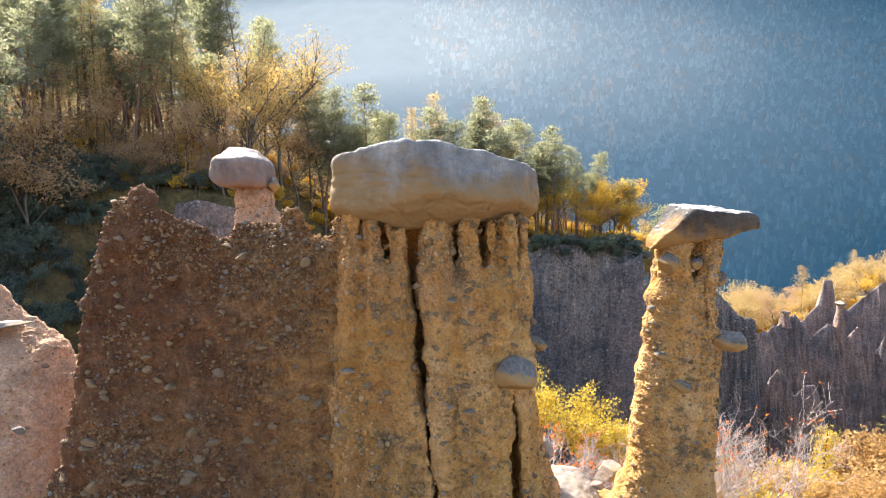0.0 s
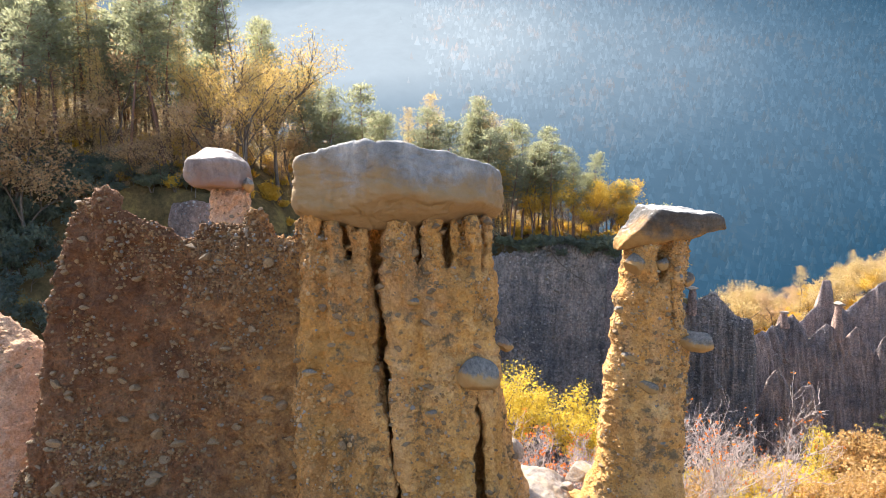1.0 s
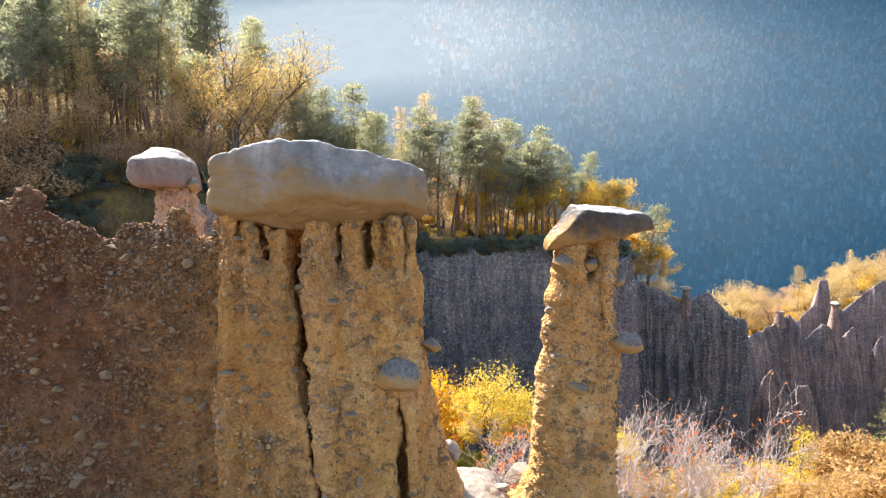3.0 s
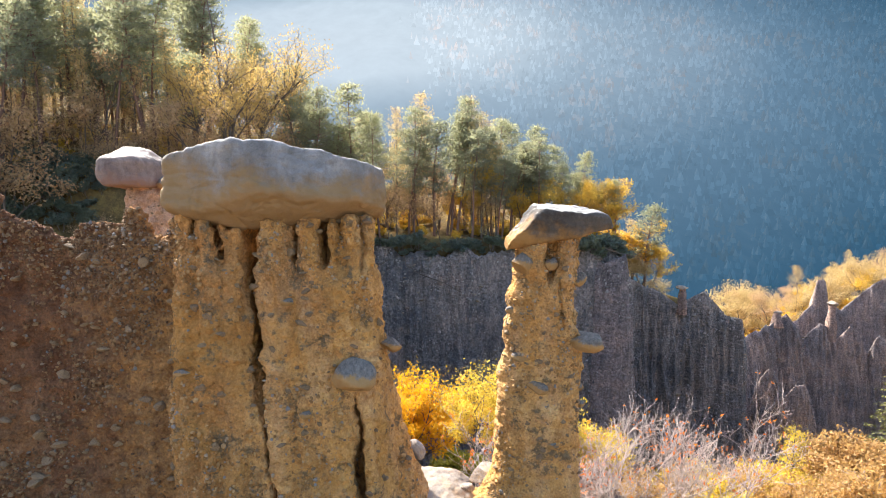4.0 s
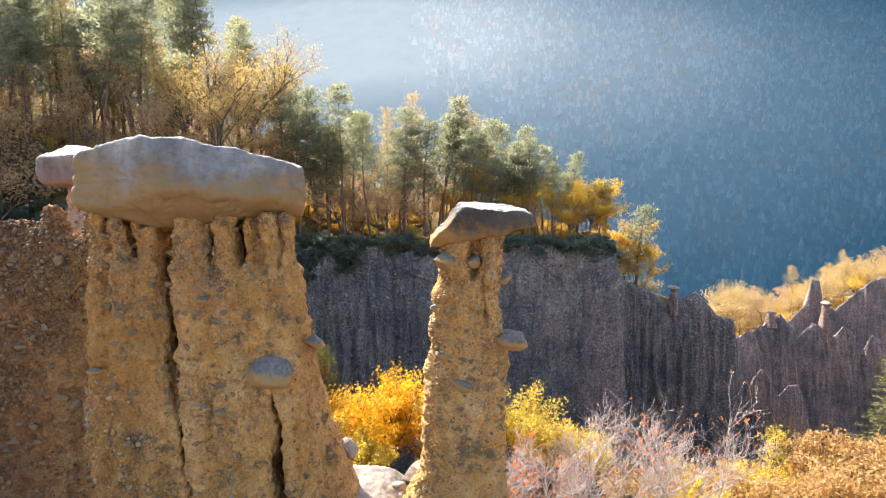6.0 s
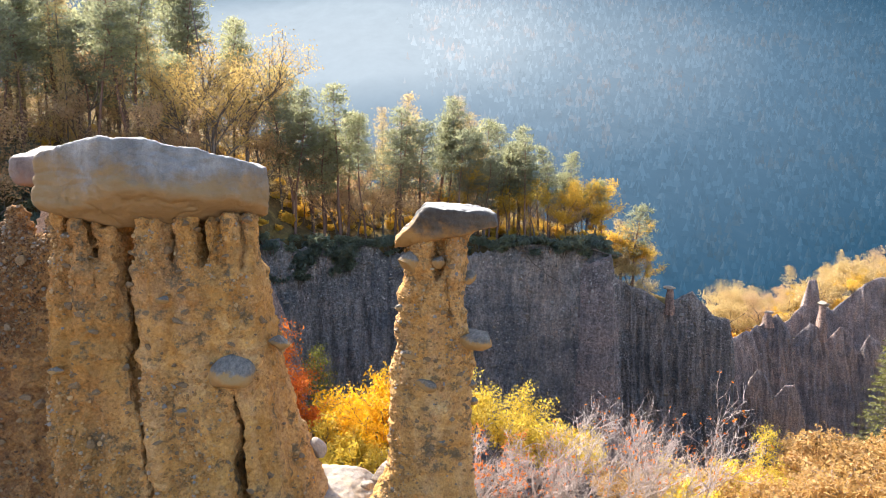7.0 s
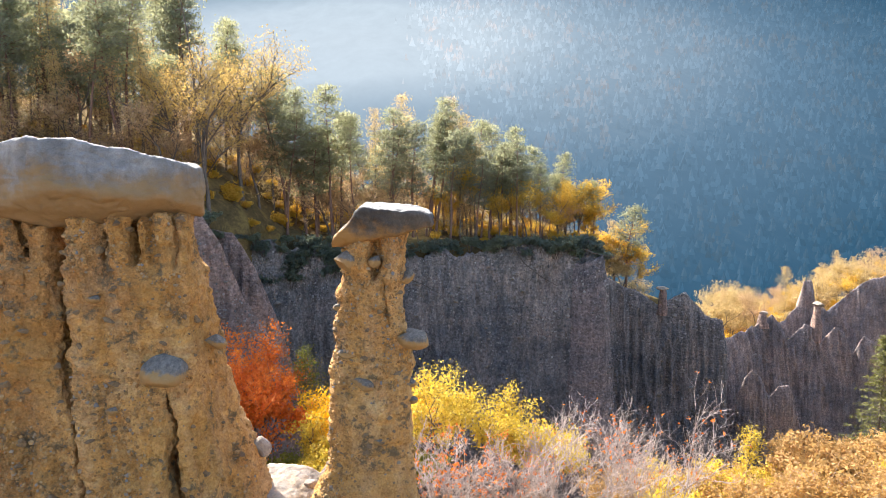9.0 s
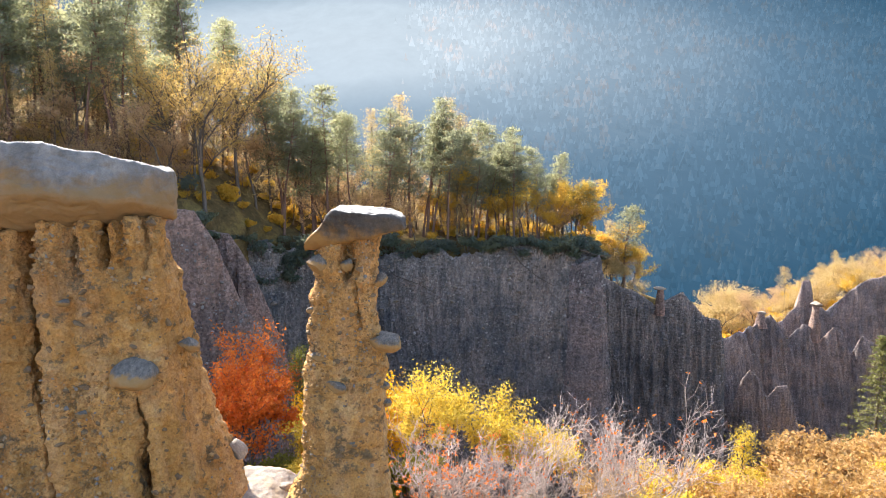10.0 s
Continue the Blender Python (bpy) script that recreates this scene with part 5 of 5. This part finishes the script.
# forest on the slope and plateau
for row in range(8):
    y0 = 58 + row * 7.0
    for c in range(27):
        x = -80 + c * 4.1 + R.uniform(-1.8, 1.8)
        y = y0 + R.uniform(-3.2, 3.2)
        edge = float(np.interp(x, CLIFF_X, CLIFF_Y))
        if (y < edge + 3.0 and x > -44) or x > 30 or y > edge + 36 or (-33 < x < -14 and y < 90):
            continue
        # crowns get lower towards the spur's end
        limit = float(np.interp(x, [-60, -20, -10, 2, 9, 16, 22, 27, 31], [24, 23, 21, 21, 18.5, 17, 13, 12.5, 9]))
        u = R.random()
        if x > 12:
            key = "pine" if u < 0.55 else "gold" if u < 0.82 else "larch"
        elif x < -22:
            key = "pine" if u < 0.68 else "twiggy" if u < 0.84 else "larch" if u < 0.93 else "rust"
        else:
            key = "pine" if u < 0.62 else "twiggy" if u < 0.74 else "rust" if u < 0.84 else "gold" if u < 0.91 else "larch"
        plant(key, R.randrange(4), x, y, limit / {"pine": 19.0, "larch": 16.0, "rust": 17.0, "gold": 15.0, "twiggy": 11.0}[key] * R.uniform(0.72, 1.05), R.uniform(0, 360), group="forest")
for i in range(34):
    x, y = R.uniform(-74, -18), R.uniform(76, 100)
    if -33 < x < -14 and y < 92:
        continue
    plant("pine" if i % 3 else "larch", R.randrange(4), x, y, R.uniform(0.85, 1.25), R.uniform(0, 360), group="forest")
# understorey behind the trunks and scrub along the rim
for i in range(230):
    x = R.uniform(-60, 31)
    edge = float(np.interp(x, CLIFF_X, CLIFF_Y))
    plant("goldbush", R.randrange(2), x, edge + R.uniform(4, 26), R.uniform(0.5, 1.1), R.uniform(0, 360), group="undergrowth")
for i in range(34):
    x = 3 + 27.5 * (i + R.random()) / 34
    top = float(np.interp(x, [3, 9, 16, 22, 27, 31], [20, 18.5, 17, 13, 12.5, 9]))
    key = ("pine", "pine", "gold", "pine", "larch", "pine")[i % 6]
    plant(key, R.randrange(4), x, 96.5 + R.uniform(0, 7), top / {"pine": 18.0, "larch": 15.0, "rust": 16.0, "gold": 14.0}[key] * R.uniform(0.7, 1.0), R.uniform(0, 360), group="forest")
for i in range(110):
    x = R.uniform(-62, 29)
    y = R.uniform(74, 108)
    if y > float(np.interp(x, CLIFF_X, CLIFF_Y)) + 3:
        plant("twiggy", R.randrange(3), x, y, R.uniform(0.7, 1.3), R.uniform(0, 360), group="undergrowth")
for i in range(75):
    x = -26 + 57.5 * (i + R.random()) / 75
    edge = float(np.interp(x, CLIFF_X, CLIFF_Y))
    plant("scrub", R.randrange(2), x, edge + R.uniform(-0.4, 1.8), 0.4 + 1.1 * R.random() ** 1.6, R.uniform(0, 360), z=float(np.interp(x, TOP_X, TOP_Z)) - 0.2 - 1.9 * R.random() ** 2, group="rim scrub")
for x, dz, k in ((20.5, -0.4, 1.3), (23.0, -1.2, 1.5), (25.0, -0.6, 1.6), (26.5, -2.0, 1.4), (28.5, -0.8, 1.5), (30.0, -2.2, 1.3), (5.0, -1.0, 1.4), (-6.0, -0.8, 1.3), (-13.0, -1.2, 1.5)):
    plant("scrub", int(x) % 2, x, float(np.interp(x, CLIFF_X, CLIFF_Y)) + 0.1, k, 37 * x, z=float(np.interp(x, TOP_X, TOP_Z)) + dz, group="rim scrub")
# shady small trees and bushes below the forest
for i in range(36):
    x, y = R.uniform(-70, -18), R.uniform(74, 80)
    if y > float(np.interp(x, CLIFF_X, CLIFF_Y)) + 2:
        plant("shade", R.randrange(2), x, y, R.uniform(0.4, 0.7), R.uniform(0, 360), group="undergrowth")
for i in range(95):
    x, y = R.uniform(-62, -20), R.uniform(66, 78)
    if x < -40 or y > float(np.interp(x, CLIFF_X, CLIFF_Y)) + 1.5:
        plant("scrub" if i % 3 else "shade", R.randrange(2), x, y, R.uniform(0.8, 1.6) if i % 3 else R.uniform(0.4, 0.7), R.uniform(0, 360), group="undergrowth")
for i in range(70):
    x, y = R.uniform(-66, -37), R.uniform(58, 74)
    plant("shade", R.randrange(2), x, y, R.uniform(0.5, 0.95), R.uniform(0, 360), group="undergrowth")
for i in range(60):
    x, y = R.uniform(-48, -28), R.uniform(66, 82)
    plant(("scrub", "scrub", "twiggy")[i % 3], R.randrange(2), x, y, R.uniform(0.7, 1.3) if i % 3 < 2 else R.uniform(0.4, 0.8), R.uniform(0, 360), group="undergrowth")
# dark trees that cling to the slope between the buttress and the cliff
for i in range(26):
    x = R.uniform(-20, -8)
    top = 1.0 - 0.6 * (i % 9) * min(1.0, max(0.0, (-5 - x) / 8))
    plant("shade" if i % 3 else "scrub", R.randrange(2), x, 90.3 - 0.07 * (1.0 - top) - max(0.0, -15 - x) * 0.8, R.uniform(0.35, 0.6) * (1 if i % 3 else 3), R.uniform(0, 360), z=top - 1.5, group="rim scrub")
for i in range(70):
    x, y = R.uniform(-75, -40), R.uniform(44, 74)
    plant("shade" if i % 4 else "scrub", R.randrange(2), x, y, R.uniform(0.5, 0.9), R.uniform(0, 360), group="undergrowth")
# the spur's end and the ledge beyond it
for key, i, x, y, s in (("gold", 0, 27.8, 99, 1.0), ("gold", 2, 30.0, 101, 0.9), ("pine", 3, 41.2, 116, 1.05), ("gold", 1, 37.0, 116, 1.2), ("larch", 1, 39.0, 117, 0.95), ("gold", 2, 43.2, 116.5, 0.85), ("gold", 0, 39.5, 118, 1.2), ("gold", 1, 34.5, 116, 1.2), ("farlarch", 0, 37.5, 115, 0.62), ("farlarch", 1, 40.5, 115.5, 0.70), ("farlarch", 2, 42.5, 115.2, 0.50), ("farlarch", 1, 35.2, 115.0, 0.55), ("goldbush", 0, 44.5, 115.5, 1.4), ("goldbush", 1, 47, 115.5, 1.3), ("goldbush", 0, 41.5, 115, 1.2), ("larch", 0, -1.5, 116, 1.5), ("larch", 2, 7.5, 119, 1.35), ("larch", 1, 10.5, 118, 1.55), ("bigrust", 1, -29.0, 80, 0.9), ("rust", 0, -27.5, 77, 1.0), ("pine", 1, -18.0, 93, 1.0), ("pine", 3, -14.0, 95.5, 1.15), ("pine", 0, -10.5, 97, 0.95), ("pine", 2, -7.5, 95.5, 0.85), ("rust", 1, -8.8, 96, 1.05), ("larch", 2, -5.0, 97, 1.2), ("pine", 1, -3.0, 96, 0.95), ("rust", 2, -1.0, 97, 0.9), ("twiggy", 0, -11.5, 95, 1.4), ("twiggy", 1, -6.0, 95, 1.3), ("twiggy", 2, -2.0, 95.5, 1.3), ("twiggy", 0, 2.0, 95.5, 1.2), ("rust", 0, -12.5, 98, 1.0), ("pine", 2, -16.0, 97, 1.0), ("pine", 3, 1.0, 98, 1.2), ("bigrust", 0, -24.5, 79, 1.0), ("bigrust", 1, -20.0, 82, 1.0), ("bigrust", 0, -14.0, 86, 0.8), ("bigrust", 1, -23.0, 88, 1.1), ("larch", 0, -17, 84, 1.3)):
    plant(key, i, x, y, s, 50 * i + 20)
# golden larches on the far shoulder
for i in range(150):
    x = R.uniform(86, 235)
    y = R.uniform(198, 262)
    plant(("farlarch", "larch", "farlarch", "rust", "larch", "gold")[i % 6], R.randrange(3), x, y, R.uniform(0.75, 1.45), R.uniform(0, 360), group="larch stand")
for i in range(70):
    x = R.uniform(60, 150)
    y = float(np.interp(x, CLIFF_X, CLIFF_Y)) + R.uniform(5, 50)
    plant("goldbush", R.randrange(2), x, y, R.uniform(1.0, 2.2), R.uniform(0, 360), group="undergrowth")
plant("spruce", 0, 84.3, 105, 1.3).scale = (1.75, 1.75, 1.3)

# ---- trees and shrubs in the gully ----


def place(th, x, y, z, turn=0.0, size=1.0):
    th.matrix_basis = pose(x, y, z, 0, 0, turn) @ Matrix.Diagonal((size, size, size, 1))
    return th


place(make_tree("maple_tree", broadleaf(61, 15, 4.2, 0.30, 30, kids=4, stems=3), M_BARK_GREY, M_RED, "orange-red autumn maple in the gully", "tree"), -9.9, 50, -15.2, 0, 1.1)
place(make_tree("golden_tree", broadleaf(62, 14, 4.0, 0.28, 24, kids=4, stems=3), M_BARK_GREY, M_ORANGE, "orange-yellow autumn tree behind the pillar", "tree"), -1.3, 46, -13.5)
place(make_tree("golden_tree", broadleaf(63, 11, 2.8, 0.22, 32, kids=5), M_BARK_GREY, M_YELLOW, "lemon-yellow autumn tree in the gully", "tree"), 8.0, 41, -12.0)
place(make_tree("larch_tree", larch(64, 14, 2.6, 0.1, 0.24, 20), M_BARK_GREY, M_OLIVE, "olive-green young larch among autumn trees", "tree", 0.3), -6.2, 54, -17.5)
place(make_tree("golden_tree", broadleaf(65, 9, 3.0, 0.22, 30, kids=5), M_BARK_GREY, M_YELLOW, "yellow autumn tree beside a bare shrub", "tree"), 12.8, 42, -12.5)
place(make_tree("golden_tree", broadleaf(75, 9, 3.2, 0.25, 22, kids=4, stems=3), M_BARK_GREY, M_YELLOW, "yellow many-stemmed tree behind the columns", "tree"), -2.6, 43, -13.0)
place(make_tree("green_bush", broadleaf(66, 8, 3.6, 0.28, 20, kids=4, stems=3), M_BARK_GREY, M_OLIVE, "olive-green leafy bush in the gully", "bush"), -5.5, 46, -15.5)
copy_thing(bpy.data.objects["green_bush"], pose(-9.0, 47, -16.0, 0, 0, 70))
place(make_tree("green_bush", broadleaf(76, 7, 3.6, 0.28, 20, kids=4, stems=3), M_BARK_GREY, M_OLIVE, "olive-green leafy bush in the gully", "bush"), 3.2, 48, -15.5)
place(make_tree("bare_shrub", bare_shrub(67, 8.5), M_TWIG, M_RED, "bare pale-twigged shrub with a few red leaves", "shrub"), 12.0, 30, -7.2)
place(make_tree("bare_shrub", bare_shrub(68, 8.0, 2), M_TWIG, M_RED, "bare pale-twigged shrub with a few red leaves", "shrub"), 16.6, 32, -8.2)
place(make_tree("bare_shrub", bare_shrub(69, 6.5, 5), M_TWIG, M_RED, "twiggy shrub with sparse orange leaves", "shrub"), 5.4, 31, -7.6)
place(make_tree("bare_shrub", bare_shrub(74, 6.0, 3), M_TWIG, M_RED, "twiggy shrub with sparse orange leaves", "shrub"), 9.2, 33, -8.6)
bush_a = make_tree("orange_bush", broadleaf(70, 8.0, 4.5, 0.34, 11, kids=4, stems=4, trunk=0.07), M_BARK_GREY, M_AMBER, "broad rusty-gold bush on the slope", "bush")
bush_a["group"] = "rusty bushes"
place(bush_a, 43.0, 55, -20.0, 0, 1.3)
for x, y, s in ((49.5, 57, 1.4), (37.5, 57, 0.85), (56, 60, 1.45), (46, 63, 1.2)):
    copy_thing(bush_a, pose(x, y, -20.5 - (y - 55) * 0.35, 0, 0, 40 * x)).scale = (s, s, s)
place(make_tree("larch_sapling", larch(79, 6.5, 1.5, 0.12, 0.26, 8), M_BARK_GREY, M_YELLOW, "thin yellow larch sapling on the gully slope", "tree", 0.35), 28.5, 43.5, float(ground_z(28.5, 43.5)))
yellow_bush = make_tree("yellow_bush", broadleaf(72, 5.0, 3.2, 0.28, 14, kids=4, stems=4, trunk=0.05, levels=2), M_BARK_GREY, M_YELLOW, "low bright yellow bush on the gully slope", "bush")
yellow_bush["group"] = "yellow bushes"
place(yellow_bush, 20, 36, -10.3)
russet_bush = make_tree("russet_bush", broadleaf(78, 5.5, 3.2, 0.28, 8, kids=4, stems=4, trunk=0.05, levels=2), M_TWIG, M_AMBER, "thin russet-gold bush on the gully slope", "bush")
russet_bush["group"] = "russet bushes"
place(russet_bush, 24, 40, float(ground_z(24, 40)))
for i in range(40):
    x, y = R.uniform(15, 56), R.uniform(36, 62)
    z = float(ground_z(x, y))
    k = R.uniform(0.7, 1.25)
    copy_thing(yellow_bush if i % 5 < 2 else russet_bush, pose(x, y, z - 0.2, 0, 0, R.uniform(0, 360))).scale = (k, k, k)
for i in range(12):
    x, y = R.uniform(74, 100), R.uniform(84, 112)
    k = R.uniform(1.2, 1.9)
    copy_thing(russet_bush, pose(x, y, float(ground_z(x, y)) - 0.3, 0, 0, R.uniform(0, 360))).scale = (k, k, k)


def dead_wood(name, seed, pts, r0, twigs, label):
    """A bare stem through given points, with short broken side branches."""
    w = Wood(seed)
    w.limb([Vector(p) for p in pts], r0, r0 * 0.3, 5, True)
    for _ in range(twigs):
        k = w.r.randrange(1, len(pts))
        q = Vector(pts[k - 1]).lerp(Vector(pts[k]), w.r.random())
        side, _ = w.bend(q, (w.r.gauss(0, 1), w.r.gauss(0, 0.6), w.r.gauss(0, 0.5)), w.r.uniform(0.8, 2.2), 3, 0.2)
        w.limb(side, r0 * 0.35, r0 * 0.12, 3)
    return make_tree(name, w, M_BARK_GREY, None, label, "dead wood")


dead_wood("dead_snag", 91, [(-27.0, 82, 9.0), (-26.6, 82, 18), (-26.9, 82, 26), (-27.5, 82, 31), (-28.3, 82, 36)], 0.2, 22, "bare dead snag rising above golden crowns")
dead_wood("fallen_branch", 92, [(16.5, 91.6, 1.0), (18.0, 91.0, -1.2), (20.5, 90.7, -3.2), (23.0, 90.6, -4.6)], 0.12, 12, "fallen dead branch hanging down the cliff")
dead_wood("fallen_branch", 93, [(-3.5, 91.4, 0.6), (-3.2, 90.8, -1.6), (-1.0, 90.6, -3.0), (2.5, 90.4, -4.2), (5.0, 90.4, -5.6)], 0.11, 14, "fallen dead branch hanging down the cliff")
dead_wood("fallen_branch", 94, [(-9.5, 91.0, 0.9), (-8.8, 90.5, -0.9), (-6.8, 90.4, -1.5), (-5.6, 90.5, -0.6)], 0.10, 8, "fallen dead branch hanging down the cliff")
dead_wood("fallen_branch", 95, [(27.0, 91.0, 0.8), (29.2, 90.8, 0.1), (31.5, 91.0, -0.4), (33.0, 91.6, 1.8)], 0.11, 9, "fallen dead branch hanging down the cliff")

# ---- stones and grit in the clay ----
embed_stones(ridge, ridge_me, 300, (0.045, 0.17), 5, M_PEBBLE, facing, "stone", STONES, 0.34)
embed_stones(columns, columns_me, 300, (0.032, 0.12), 6, M_STONE, lambda p, n: facing(p, n) & (p[:, 0] > -1.7), "stone", STONES, 0.4)
embed_stones(pillar, pillar_me, 150, (0.03, 0.11), 7, M_PEBBLE, facing, "stone", STONES, 0.45)
embed_stones(mound, mound_me, 60, (0.03, 0.12), 8, M_PEBBLE, lambda p, n: (n[:, 1] < -0.1) & (p[:, 0] > -9), "stone", STONES)
embed_stones(hoodoo, hoodoo_me, 40, (0.03, 0.10), 9, M_PEBBLE, lambda p, n: (n[:, 1] < -0.1) & (p[:, 2] > 10.5), "stone", STONES)
for th, me, n, s, mat in ((ridge, ridge_me, 15000, 1, M_GRAVEL), (columns, columns_me, 5000, 2, M_OCHRE_GRAVEL), (pillar, pillar_me, 2600, 3, M_OCHRE_GRAVEL), (mound, mound_me, 1500, 4, M_OCHRE_GRAVEL)):
    ob = part("gravel", gravel(me, n, (0.008, 0.042), s, facing), mat, th, "fine gravel and grit in the clay")
    ob["kind"] = "stuff"


def far_face(p, n):
    return n[:, 1] < -0.15


for th, me, n, s in ((cliff, cliff_me, 6000, 5), (cliff2, cliff2_me, 4000, 6), (ridge3, ridge3_me, 2500, 7), (ridge5, ridge5_me, 800, 8), (butt, butt_me, 900, 9), (corner, corner_me, 900, 10)):
    ob = part("gravel", gravel(me, n, (0.06, 0.26), s, far_face), M_CLIFF_GRAVEL, th, "small stones standing out of the clay face")
    ob["kind"] = "stuff"
